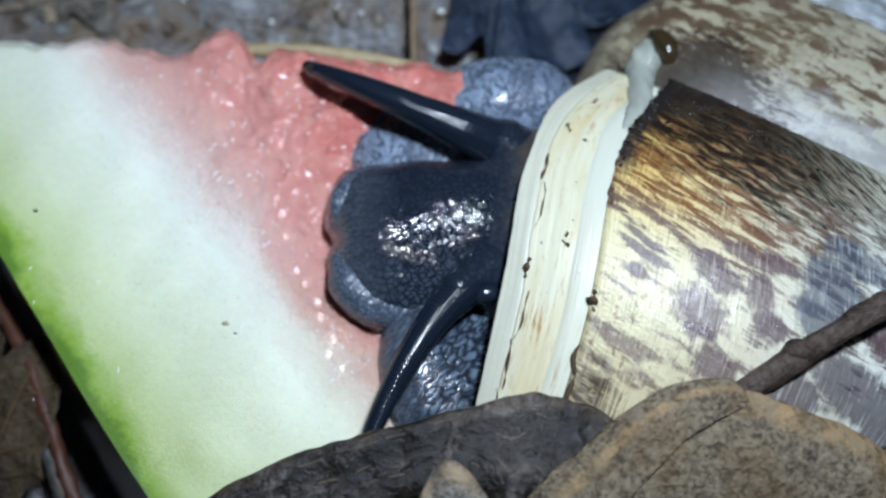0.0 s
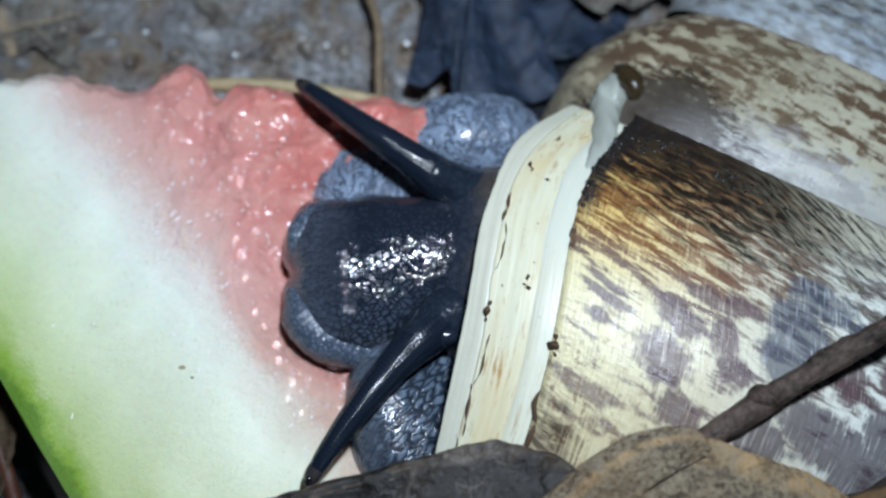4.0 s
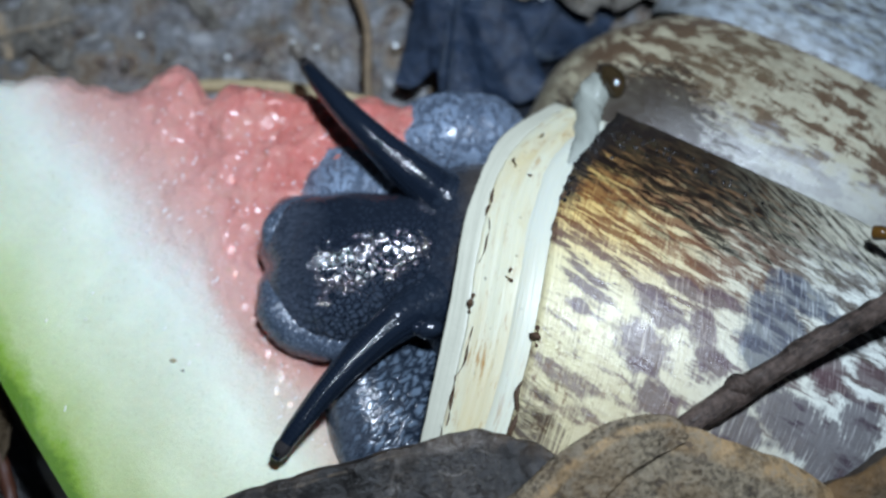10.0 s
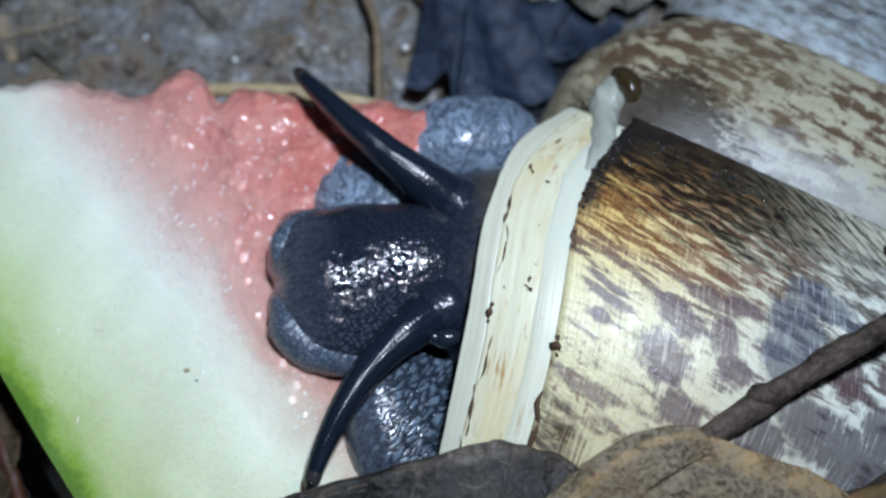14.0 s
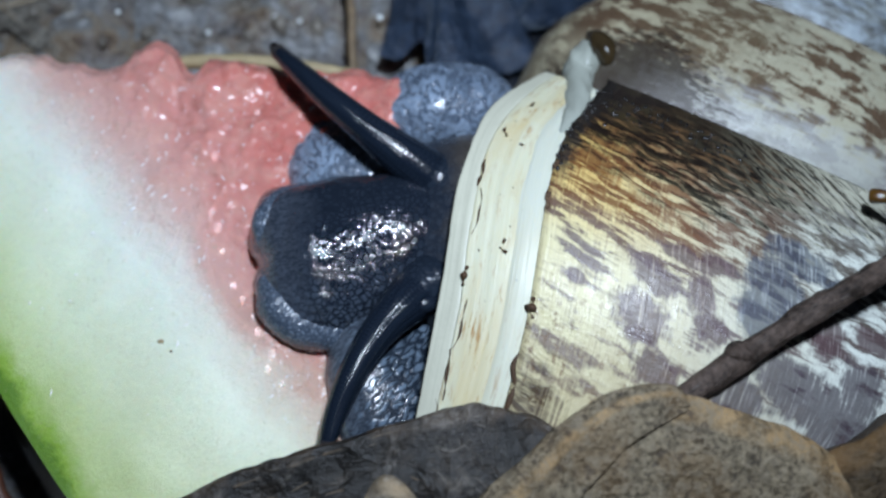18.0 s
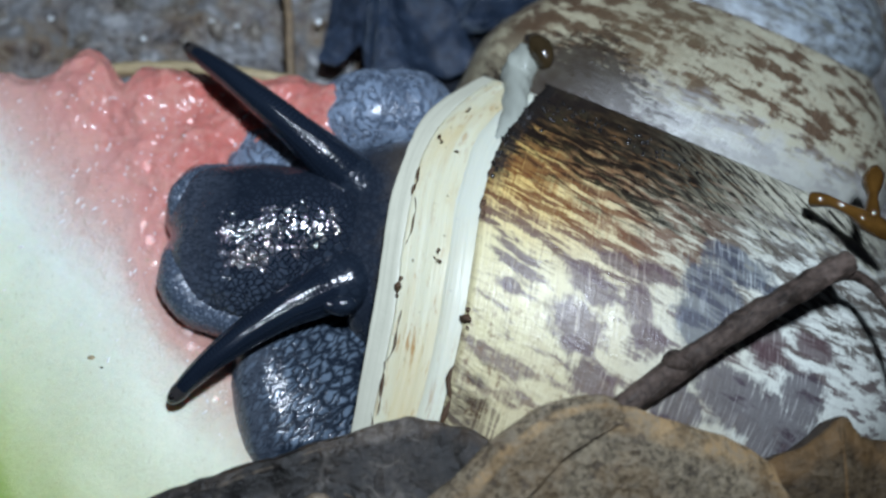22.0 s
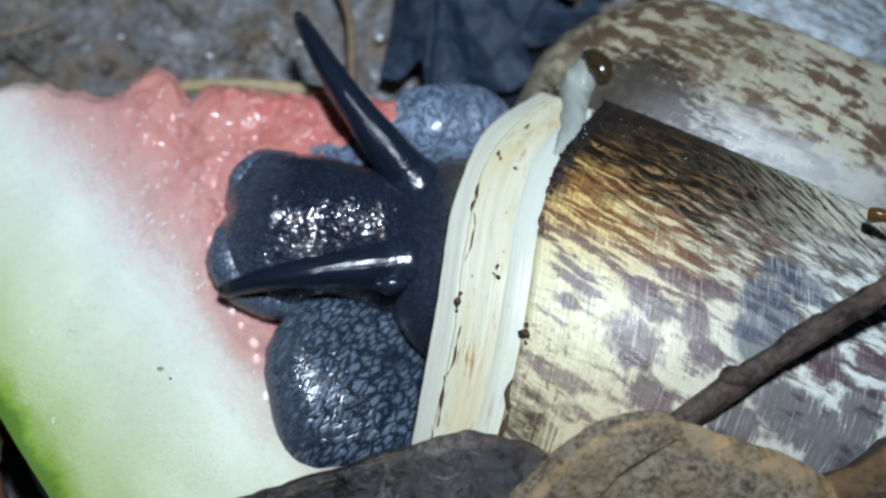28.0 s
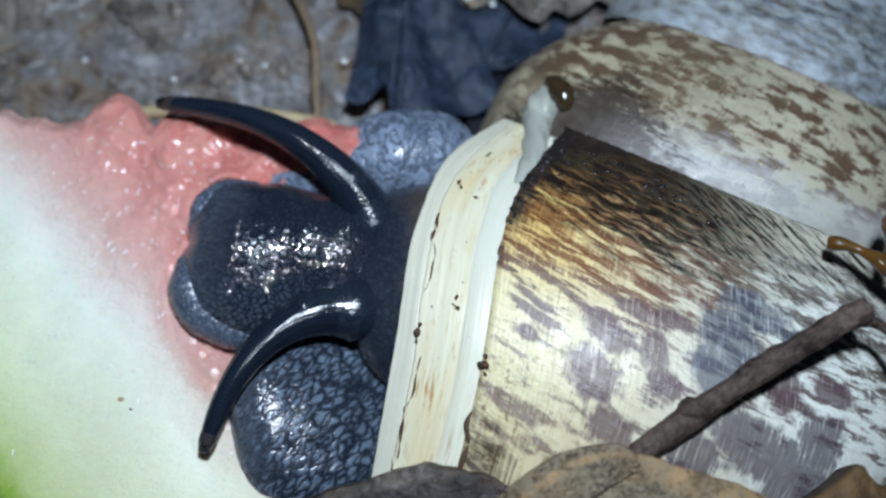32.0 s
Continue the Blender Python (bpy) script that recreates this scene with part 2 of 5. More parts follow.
    def blotches(places):
        least = None
        for bu, bv, length, width in places:
            d = g.vec("LENGTH", g.vec("MULTIPLY", g.vec("SUBTRACT", q2, (bu * 40.0, bv * 34.0 - bu * 3.0, 0.0)), (0.92 / length, 0.92 / width, 0.0)))
            least = d if least is None else g.math("MINIMUM", least, d)
        return g.ramp(g.math("ADD", least, wob), [(0.85, 1.0), (1.2, 0.0)])
    worn = g.ramp(hatch, [(0.50, 0.0), (0.72, 1.0)])
    for places, deep, light, k in ((PURPLE_BLOTCHES, (0.085, 0.050, 0.054), (0.22, 0.155, 0.165), 0.85), (BLUE_BLOTCHES, (0.040, 0.054, 0.082), (0.26, 0.30, 0.36), 0.75), (DARK_BLOTCHES, (0.055, 0.042, 0.056), (0.19, 0.165, 0.185), 0.82)):
        col = g.mix(both(both(blotches(places), k), last), col, g.mix(worn, deep, light))
    # worn growth lines, pale across everything but the band
    col = g.mix(g.math("MULTIPLY", g.ramp(hatch, [(0.58, 0.0), (0.70, 1.0)]), 0.38), col, cream)
    # dark band below the suture, scratched pale further back
    grain = g.noise(1.5, 3, 0.6, at=plane(24.0, None), stretch=(0.2, 1.1, 1), distort=0.4)
    edge = g.math("ADD", g.math("ADD", v, around(streak, 0.7)), around(flame, 0.5))
    band = g.ramp(g.math("SUBTRACT", edge, g.math("SUBTRACT", g.ramp(u, [(0.75, 0.19), (0.95, 0.11), (1.3, 0.0)]), 0.06)), [(0.25, 1.0), (0.40, 0.0)])
    ink = g.mix(g.ramp(streak, [(0.45, 0.0), (0.65, 1.0)]), (0.004, 0.0035, 0.003), (0.032, 0.022, 0.012))
    ink = g.mix(both(g.ramp(streak, [(0.53, 0.0), (0.6, 0.5)]), g.ramp(v, [(0.08, 0.0), (0.22, 1.0)])), ink, (0.20, 0.10, 0.04))
    scratch = both(g.ramp(g.math("ADD", grain, g.ramp(u, [(0.8, 0.0), (1.2, 0.03)])), [(0.48, 0.0), (0.55, 1.0)]), g.ramp(u, [(0.7, 0.0), (1.15, 0.92)]))
    ink = g.mix(scratch, ink, g.mix(g.ramp(u, [(0.8, 0.0), (1.35, 1.0)]), (0.19, 0.17, 0.11), (0.53, 0.52, 0.41)))
    tar = g.math("ADD", g.math("ADD", u, g.math("MULTIPLY", v, 0.8)), around(g.noise(0.5, 4, 0.65, at=q2), 0.35))
    ink = g.mix(g.ramp(tar, [(0.50, 1.0), (0.64, 0.0)]), ink, (0.006, 0.006, 0.007))
    col = g.mix(g.math("MULTIPLY", band, 0.96), col, ink)
    # tarry crust against the lip, rust and dirt at its foot
    crust = g.math("ADD", g.math("MULTIPLY", g.math("SUBTRACT", u, 0.285), 9.0), around(g.noise(0.9, 4, 0.7, at=q), 1.0))
    crust = both(g.ramp(crust, [(0.35, 1.0), (0.5, 0.0)]), g.ramp(v, [(0.5, 1.0), (0.62, 0.0)]))
    col = g.mix(g.math("MULTIPLY", crust, 0.9), col, (0.014, 0.012, 0.011))
    dirt = both(g.ramp(g.noise(0.8, 4, 0.7, at=q), [(0.56, 0.0), (0.64, 1.0)]), g.ramp(v, [(0.8, 0.0), (1.05, 0.75)]))
    col = g.mix(both(dirt, g.ramp(u, [(0.5, 1.0), (0.75, 0.2)])), col, (0.16, 0.085, 0.035))
    rust = both(g.ramp(g.math("ADD", u, around(growth, 0.3)), [(0.36, 1.0), (0.47, 0.0)]), g.ramp(g.math("ADD", v, around(streak, 0.6)), [(1.08, 0.0), (1.2, 0.92)]))
    col = g.mix(rust, col, (0.035, 0.016, 0.009))
    # the whorl before it: pale, with rows of brown flecks and a chalky film that carries a painted torch sheen
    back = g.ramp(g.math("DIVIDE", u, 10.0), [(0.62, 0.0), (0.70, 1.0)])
    # bone kept dull here to stand in for torch falloff
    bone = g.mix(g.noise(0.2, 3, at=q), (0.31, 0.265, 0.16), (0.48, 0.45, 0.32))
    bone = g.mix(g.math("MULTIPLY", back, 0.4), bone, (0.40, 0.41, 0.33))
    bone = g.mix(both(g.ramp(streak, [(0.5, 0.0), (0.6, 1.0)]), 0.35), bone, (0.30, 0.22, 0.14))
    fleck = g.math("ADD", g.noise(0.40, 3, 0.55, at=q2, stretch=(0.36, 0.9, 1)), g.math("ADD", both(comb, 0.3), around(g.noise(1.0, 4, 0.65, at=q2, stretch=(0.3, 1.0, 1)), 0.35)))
    # flecks thicken by the nub, adding to the shade painted there
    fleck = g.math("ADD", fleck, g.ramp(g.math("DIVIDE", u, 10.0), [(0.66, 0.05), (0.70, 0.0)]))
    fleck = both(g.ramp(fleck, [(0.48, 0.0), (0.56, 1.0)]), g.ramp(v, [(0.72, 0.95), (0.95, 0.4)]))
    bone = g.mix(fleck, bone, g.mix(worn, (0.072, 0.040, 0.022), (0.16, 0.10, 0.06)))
    # browner end by the nub: shade painted into the colour
    end_shade = both(g.ramp(g.math("ABSOLUTE", g.math("SUBTRACT", u, 6.75)), [(0.1, 0.55), (0.5, 0.0)]), g.ramp(g.noise(0.5, 4, 0.65, at=q), [(0.35, 0.3), (0.6, 1.0)]))
    bone = g.mix(end_shade, bone, (0.12, 0.095, 0.055))
    film_sheen = both(g.ramp(g.math("ADD", v, g.math("ADD", around(g.noise(0.3, 4, 0.6, at=q), 0.35), around(streak, 0.6))), [(0.70, 0.0), (0.88, 1.0)]), back)
    bone = g.mix(g.math("MULTIPLY", film_sheen, 0.42), bone, g.mix(g.noise(0.4, 3, at=q2, stretch=(0.4, 1, 1)), (0.36, 0.38, 0.43), (0.54, 0.60, 0.61)))
    # dirt along the suture by the nub, enlarged to paint in its shade
    soiled_shade = g.math("ADD", g.math("SUBTRACT", v, g.math("MULTIPLY", g.math("ABSOLUTE", g.math("SUBTRACT", u, 6.55)), 1.1)), g.math("ADD", around(streak, 0.8), around(g.noise(0.7, 4, 0.65, at=q), 0.7)))
    bone = g.mix(g.ramp(soiled_shade, [(0.50, 0.0), (0.62, 0.9)]), bone, (0.026, 0.018, 0.012))
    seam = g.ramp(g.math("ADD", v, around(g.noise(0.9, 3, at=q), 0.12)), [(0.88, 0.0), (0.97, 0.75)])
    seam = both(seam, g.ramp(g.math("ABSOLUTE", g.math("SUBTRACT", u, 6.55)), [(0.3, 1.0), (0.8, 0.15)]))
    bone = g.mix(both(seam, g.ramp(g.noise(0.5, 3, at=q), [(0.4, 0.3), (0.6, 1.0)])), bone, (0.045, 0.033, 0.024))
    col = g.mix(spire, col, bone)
    # grey-blue film on the oldest whorls, dark seams between them
    old = g.ramp(g.math("DIVIDE", u, 20.0), [(0.50, 0.0), (0.58, 0.8), (0.7, 1.0)])
    col = g.mix(g.math("MULTIPLY", old, 0.8), col, g.mix(g.ramp(g.noise(0.3, 4, 0.65, at=q2, stretch=(0.5, 1, 1)), [(0.38, 0.0), (0.62, 1.0)]), (0.03, 0.036, 0.042), (0.27, 0.33, 0.38)))
    col = g.mix(g.math("MULTIPLY", both(g.ramp(v, [(0.0, 1.0), (0.06, 0.0)]), spire), 0.8), col, (0.06, 0.045, 0.035))
    col = g.mix(g.math("MULTIPLY", g.ramp(growth, [(0.3, 1.0), (0.4, 0.0)]), 0.35), col, (0.12, 0.085, 0.06))
    g.set("Base Color", col)
    sooty = both(band, last)         # dry dirt in the band takes the gloss away
    g.set("Roughness", g.mix(sooty, g.ramp(g.noise(0.5, 3), [(0.3, 0.24), (0.7, 0.48)]), (0.8, 0.8, 0.8)))
    g.set("Specular IOR Level", g.math("SUBTRACT", 0.5, g.math("MULTIPLY", sooty, 0.4)))
    n = g.bump(growth, 0.35, 0.2)
    n = g.bump(streak, 0.3, 0.25, n)
    g.bump(g.noise(1.8, 4, 0.7), 0.25, 0.2, n)
    return g.mat


def shell_lip(name="shell_lip", glazed=False):
    """Cream growth band with fine lines and rusty stains; glazed: porcelain white towards the suture."""
    g = Graph(name, 0.42)
    u, v, _ = g.split(g.uv)
    at = g.tree.nodes.new("ShaderNodeCombineXYZ")
    g.link(g.math("MULTIPLY", u, 40.0), at.inputs[0])
    g.link(g.math("MULTIPLY", v, 34.0), at.inputs[1])
    q = at.outputs[0]
    lines = g.noise(2.4, 4, 0.6, at=q, stretch=(1.4, 0.05, 1))
    col = g.mix(g.noise(0.3, 3, at=q, stretch=(1, 0.4, 1)), (0.58, 0.55, 0.37), (0.64, 0.635, 0.49))
    col = g.mix(g.math("MULTIPLY", g.ramp(lines, [(0.3, 1.0), (0.5, 0.0)]), 0.28), col, (0.60, 0.48, 0.25))
    col = g.mix(g.ramp(g.noise(0.12, 3, 0.6, at=q, stretch=(1.6, 0.5, 1)), [(0.45, 0.0), (0.65, 0.6)]), col, (0.56, 0.43, 0.19))
    stain = g.ramp(g.noise(0.9, 5, 0.75, at=q, stretch=(1.3, 0.3, 1)), [(0.54, 0.0), (0.66, 1.0)])
    col = g.mix(g.math("MULTIPLY", stain, g.ramp(v, [(0.3, 0.7), (0.5, 0.2), (0.85, 0.3), (1.05, 1.0)])), col, (0.36, 0.18, 0.04))
    dots = g.ramp(g.math("ADD", g.cells(0.55, "F1", at=q), g.math("MULTIPLY", g.noise(1.6, 2, at=q), 0.25)), [(0.16, 1.0), (0.22, 0.0)])
    col = g.mix(g.math("MULTIPLY", dots, 0.8), col, (0.07, 0.045, 0.02))
    if glazed:
        col = g.mix(g.ramp(g.math("ADD", v, g.math("MULTIPLY", g.math("SUBTRACT", g.noise(0.2, 2, at=q), 0.5), 0.3)), [(0.6, 0.92), (1.1, 0.5)]), col, (0.56, 0.575, 0.48))
    g.set("Base Color", col)
    g.set("Subsurface Weight", 0.15)
    g.set("Subsurface Radius", (1.0, 0.8, 0.5))
    g.set("Subsurface Scale", 0.8 * MM)
    g.bump(lines, 0.3, 0.25)
    return g.mat


def plain(name, colour, rough=0.5, vary=0.25, scale=0.8, relief=0.15, dark=0.5):
    g = Graph(name, rough)
    n = g.noise(scale, 5, 0.65)
    low = tuple(c * dark for c in colour)
    g.set("Base Color", g.mix(g.ramp(n, [(0.5 - vary, 0.0), (0.5 + vary, 1.0)]), low, colour))
    g.bump(g.noise(scale * 3, 4, 0.65), 0.5, relief)
    return g.mat


def snail_skin(name, groove, top, cell=0.75, stretch=(1, 1, 1), relief=0.35, rough=0.2, fade=1.0, fine=(1.7, 0.06), soft=0.3, grain=None, under=None, worm=False, gloss=0.65, front=None, side=None, domes=None):
    """Wet slug skin: netted wrinkles between low pads, and a fine uneven gloss."""
    g = Graph(name, rough)
    wob = g.tree.nodes.new("ShaderNodeTexNoise")
    g.link(g.p, wob.inputs["Vector"])
    wob.inputs["Scale"].default_value = 0.6
    ripple = g.tree.nodes.new("ShaderNodeTexNoise")
    g.link(g.p, ripple.inputs["Vector"])
    ripple.inputs["Scale"].default_value = 2.0
    w = g.vec("ADD", g.vec("ADD", g.p, g.vec("SCALE", wob.outputs["Color"], scale=1.2)), g.vec("SCALE", ripple.outputs["Color"], scale=0.4))
    if grain:                        # pads drawn out along one direction
        turn = g.tree.nodes.new("ShaderNodeVectorRotate")
        g.link(w, turn.inputs["Vector"])
        turn.rotation_type = "Z_AXIS"
        turn.inputs["Angle"].default_value = radians(grain[1])
        w, stretch = turn.outputs[0], (1.0, grain[0], 0.35)
    if worm:                         # branching wrinkles in place of closed pads
        a = g.math("ABSOLUTE", g.math("SUBTRACT", g.noise(cell, 2, 0.5, stretch=stretch, distort=1.2), 0.5))
        b = g.math("ABSOLUTE", g.math("SUBTRACT", g.noise(cell * 1.9, 1, 0.5, stretch=stretch, distort=0.8), 0.5))
        e = g.math("MULTIPLY", g.math("MINIMUM", a, g.math("ADD", b, 0.05)), 2.4)
    else:
        e = g.cells(cell, at=w, stretch=stretch)
    crest = g.ramp(e, [(0.0, 0.0), (soft, 1.0)], "EASE")
    mottled = g.noise(0.25, 3)
    tone = g.mix(g.math("MULTIPLY", crest, g.math("MULTIPLY", g.ramp(mottled, [(0.3, 0.35), (0.7, 1.0)]), fade)), groove, top)
    if under:                        # another tint towards the shell
        tone = g.mix(g.ramp(g.math("ADD", g.math("MULTIPLY", g.split(g.p)[0], 0.05), g.math("ADD", g.math("MULTIPLY", mottled, 0.3), 0.5)), [(under[0], 0.0), (under[1], 1.0)]), tone, under[2])
    if front:                        # a paler tint with fine dark creases towards the mouth
        tint, x0, x1 = front
        fore = g.math("DIVIDE", g.math("SUBTRACT", g.math("ADD", g.split(g.p)[0], g.math("MULTIPLY", g.math("SUBTRACT", mottled, 0.5), 5.0)), x0), x1 - x0)
        fore = g.ramp(fore, [(0.0, 0.85), (1.0, 0.0)])
        crest = g.math("MULTIPLY", crest, g.math("SUBTRACT", 1.0, fore))
        lines = g.ramp(g.noise(1.6, 3, 0.6, stretch=(0.5, 1.5, 1), distort=1.0), [(0.4, 0.0), (0.55, 1.0)])
        tone = g.mix(g.math("MULTIPLY", fore, g.math("ADD", g.math("MULTIPLY", lines, 0.6), 0.4)), tone, tint)
    if side:                         # raised paler pads on one flank only
        tint, y0, y1 = side
        flank = g.ramp(g.math("DIVIDE", g.math("SUBTRACT", g.math("ADD", g.split(g.p)[1], g.math("MULTIPLY", g.math("SUBTRACT", mottled, 0.5), 5.0)), y0), y1 - y0), [(0.0, 1.0), (1.0, 0.0)])
        tone = g.mix(g.math("MULTIPLY", crest, flank), tone, tint)
        crest = g.math("MULTIPLY", crest, g.math("ADD", g.math("MULTIPLY", flank, 0.85), 0.15))
    g.set("Base Color", tone)
    g.set("Specular IOR Level", gloss)
    g.set("Roughness", g.ramp(g.noise(0.7, 3), [(0.35, rough * 0.7), (0.7, rough * 1.6)]))
    n = g.bump(crest, 0.7, relief)
    n = g.bump(g.noise(fine[0], 2, 0.5), 0.6, fine[1], n)
    if domes:                        # tiny wet papillae
        d = g.cells(domes[0], "F1", at=w)
        g.bump(g.math("SUBTRACT", 0.5, g.math("MULTIPLY", d, d)), 1.0, domes[1], n)
    return g.mat


def dry_leaf_paint(name, low, high, veins, dots=0.4, rough=0.6, pale=None, rust=0.0, edge=0.75, rot_shade=0.0):
    g = Graph(name, rough)
    u, v, _ = g.split(g.uv)
    big = g.noise(0.16, 4, 0.6)
    grain = g.noise(1.1, 5, 0.7)
    col = g.mix(g.ramp(g.math("ADD", g.math("MULTIPLY", big, 0.5), g.math("MULTIPLY", g.noise(0.55, 4, 0.65), 0.5)), [(0.38, 0.0), (0.6, 1.0)]), low, high)
    col = g.mix(g.math("MULTIPLY", g.ramp(grain, [(0.35, 1.0), (0.55, 0.0)]), 0.3), col, tuple(c * 0.5 for c in low))
    spots = g.ramp(g.math("ADD", g.cells(0.7, "F1"), g.math("MULTIPLY", g.noise(0.9, 3), 0.5)), [(0.36, 1.0), (0.56, 0.0)])
    col = g.mix(g.math("MULTIPLY", spots, dots), col, tuple(c * 0.25 for c in low))
    rib = g.math("ABSOLUTE", g.math("SINE", g.math("ADD", g.math("MULTIPLY", u, veins), g.math("MULTIPLY", g.noise(0.2, 2), 5.0))))
    rib = g.ramp(rib, [(0.0, 1.0), (0.35, 0.0)])
    col = g.mix(g.math("MULTIPLY", rib, 0.3), col, high)
    at = g.tree.nodes.new("ShaderNodeCombineXYZ")
    g.link(g.math("MULTIPLY", u, 26.0), at.inputs[0])
    g.link(g.math("MULTIPLY", v, 5.5), at.inputs[1])
    strands = g.ramp(g.noise(1.0, 4, 0.6, at=at.outputs[0], distort=0.6), [(0.55, 0.0), (0.68, 1.0)] if pale is None else [(0.585, 0.0), (0.66, 1.0)])
    col = g.mix(g.math("MULTIPLY", strands, 0.55), col, pale or high)
    fleck = g.noise(2.2, 3, 0.7)
    col = g.mix(g.math("MULTIPLY", g.ramp(fleck, [(0.40, 1.0), (0.47, 0.0)]), dots), col, tuple(c * 0.45 for c in low))
    col = g.mix(g.math("MULTIPLY", g.ramp(fleck, [(0.56, 0.0), (0.64, 1.0)]), dots * 0.7), col, tuple(min(1, c * 1.4) for c in high))
    rim = g.ramp(u, [(0.16, 0.0), (0.22, 1.0), (0.30, 0.9), (0.36, 0.0)])
    col = g.mix(g.math("MULTIPLY", g.math("MULTIPLY", rim, edge), g.ramp(g.noise(0.4, 3), [(0.35, 0.2), (0.6, 1.0)])), col, tuple(min(1, c * k) for c, k in zip(high, (1.75, 1.4, 1.0))))
    if rot_shade:                          # patches painted black for wet rot and for shaded hollows, others bleached
        blot = g.noise(0.11, 4, 0.6, distort=0.5)
        col = g.mix(g.math("MULTIPLY", g.ramp(blot, [(0.53, 0.0), (0.58, 1.0)]), rot_shade), col, (0.006, 0.0055, 0.005))
        worn = g.math("MULTIPLY", g.ramp(blot, [(0.40, 1.0), (0.47, 0.0)]), g.ramp(g.noise(0.8, 5, 0.7, distort=0.6), [(0.42, 0.0), (0.6, 1.0)]))
        col = g.mix(g.math("MULTIPLY", worn, rot_shade), col, pale)
    if rust:
        col = g.mix(g.math("MULTIPLY", g.ramp(g.noise(0.13, 4, 0.6), [(0.48, 0.0), (0.60, 1.0)]), rust), col, (0.18, 0.105, 0.046))
        flake = g.noise(0.9, 4, 0.65, distort=0.8)
        col = g.mix(g.math("MULTIPLY", g.ramp(flake, [(0.52, 0.0), (0.60, 1.0)]), 0.55), col, (0.23, 0.19, 0.135))
        col = g.mix(g.math("MULTIPLY", g.ramp(flake, [(0.36, 1.0), (0.45, 0.0)]), 0.6), col, (0.055, 0.043, 0.036))
    g.set("Base Color", col)
    g.set("Specular IOR Level", 0.15 if rough > 0.38 else 0.4)
    n = g.bump(strands, 0.4, 0.4)
    n = g.bump(rib, 0.4, 0.4, n)
    n = g.bump(g.noise(0.45, 4, 0.6), 0.6, 0.9, n)
    g.bump(grain, 0.6, 0.5, n)
    return g.mat


def soil_paint():
    g = Graph("soil_paint", 0.5)
    a, b, c = g.noise(0.07, 4, 0.6), g.noise(0.17, 5, 0.65, distort=0.8), g.noise(1.2, 5, 0.7)
    col = g.ramp(b, [(0.3, (0.012, 0.010, 0.010)), (0.42, (0.10, 0.068, 0.046)), (0.49, (0.20, 0.155, 0.105)), (0.55, (0.09, 0.095, 0.10)), (0.66, (0.46, 0.46, 0.45))])
    col = g.mix(g.ramp(a, [(0.42, 0.0), (0.58, 0.75)]), col, g.ramp(c, [(0.3, (0.045, 0.05, 0.058)), (0.5, (0.18, 0.182, 0.185)), (0.7, (0.40, 0.42, 0.45))]))
    col = g.mix(g.math("MULTIPLY", g.ramp(c, [(0.35, 1.0), (0.5, 0.0)]), 0.5), col, (0.03, 0.025, 0.02))
    g.set("Base Color", col)
    g.set("Roughness", g.ramp(b, [(0.35, 0.1), (0.65, 0.5)]))
    n = g.bump(b, 0.8, 1.5)
    g.bump(c, 0.7, 0.6, n)
    return g.mat


FLESH, SKIN = melon_flesh(), melon_skin()
SHELL, LIP = shell_paint(), shell_lip()
LIP_EDGE = plain("lip_pale", (0.58, 0.57, 0.45), 0.35, 0.4, 0.4, 0.08, 0.85)
RIDGE = shell_lip("lip_ridge", True)
PORCELAIN = plain("lip_white", (0.34, 0.36, 0.31), 0.35, 0.4, 0.4, 0.08, 0.85)
CRACK = plain("crack_brown", (0.085, 0.042, 0.018), 0.7, 0.3, 1.5, 0.2)
HEAD_SKIN = snail_skin("head_skin", (0.009, 0.013, 0.021), (0.034, 0.046, 0.066), 1.3, relief=0.06, rough=0.075, fade=0.4, fine=(1.6, 0.06), gloss=0.6, domes=(1.9, 0.075), front=((0.085, 0.10, 0.13), 1.0, 9.0), side=((0.052, 0.068, 0.094), -6.5, 0.5))
ROOT_SKIN = snail_skin("tentacle_root_skin", (0.010, 0.015, 0.024), (0.022, 0.031, 0.046), 1.1, relief=0.03, rough=0.17, fade=0.6, fine=(3.6, 0.02), gloss=0.5)
LOBE_SKIN = snail_skin("lip_lobe_skin", (0.040, 0.054, 0.078), (0.17, 0.21, 0.27), 2.0, (1, 0.8, 1), relief=0.05, rough=0.24, fade=0.9, fine=(2.4, 0.05), soft=0.35)
HORN_SKIN = snail_skin("tentacle_skin", (0.007, 0.011, 0.019), (0.014, 0.021, 0.034), 1.6, relief=0.01, rough=0.14, fade=0.7, fine=(1.5, 0.03), gloss=0.42, domes=(2.0, 0.06))
FOOT_SKIN = snail_skin("foot_skin", (0.010, 0.015, 0.024), (0.150, 0.20, 0.26), 1.65, (1.0, 1.0, 1), relief=0.09, rough=0.16, soft=0.34, fine=(3.2, 0.06), grain=(0.33, 42), gloss=0.45, front=((0.085, 0.10, 0.125), -13.5, -8.5))
PALE_SKIN = snail_skin("pale_foot_skin", (0.05, 0.07, 0.105), (0.25, 0.32, 0.42), 0.62, (1, 0.7, 1), relief=0.3, worm=True, rough=0.28, soft=0.2, fine=(2.4, 0.05))
NECK_SKIN = snail_skin("neck_skin", (0.013, 0.018, 0.028), (0.038, 0.050, 0.070), 1.3, relief=0.02, rough=0.3, fade=0.5, soft=0.3, fine=(2.6, 0.05), under=(0.40, 0.60, (0.06, 0.050, 0.040)))
TIP_SKIN = plain("tentacle_tip", (0.040, 0.036, 0.036), 0.2, 0.3, 1.0, 0.03, 0.6)
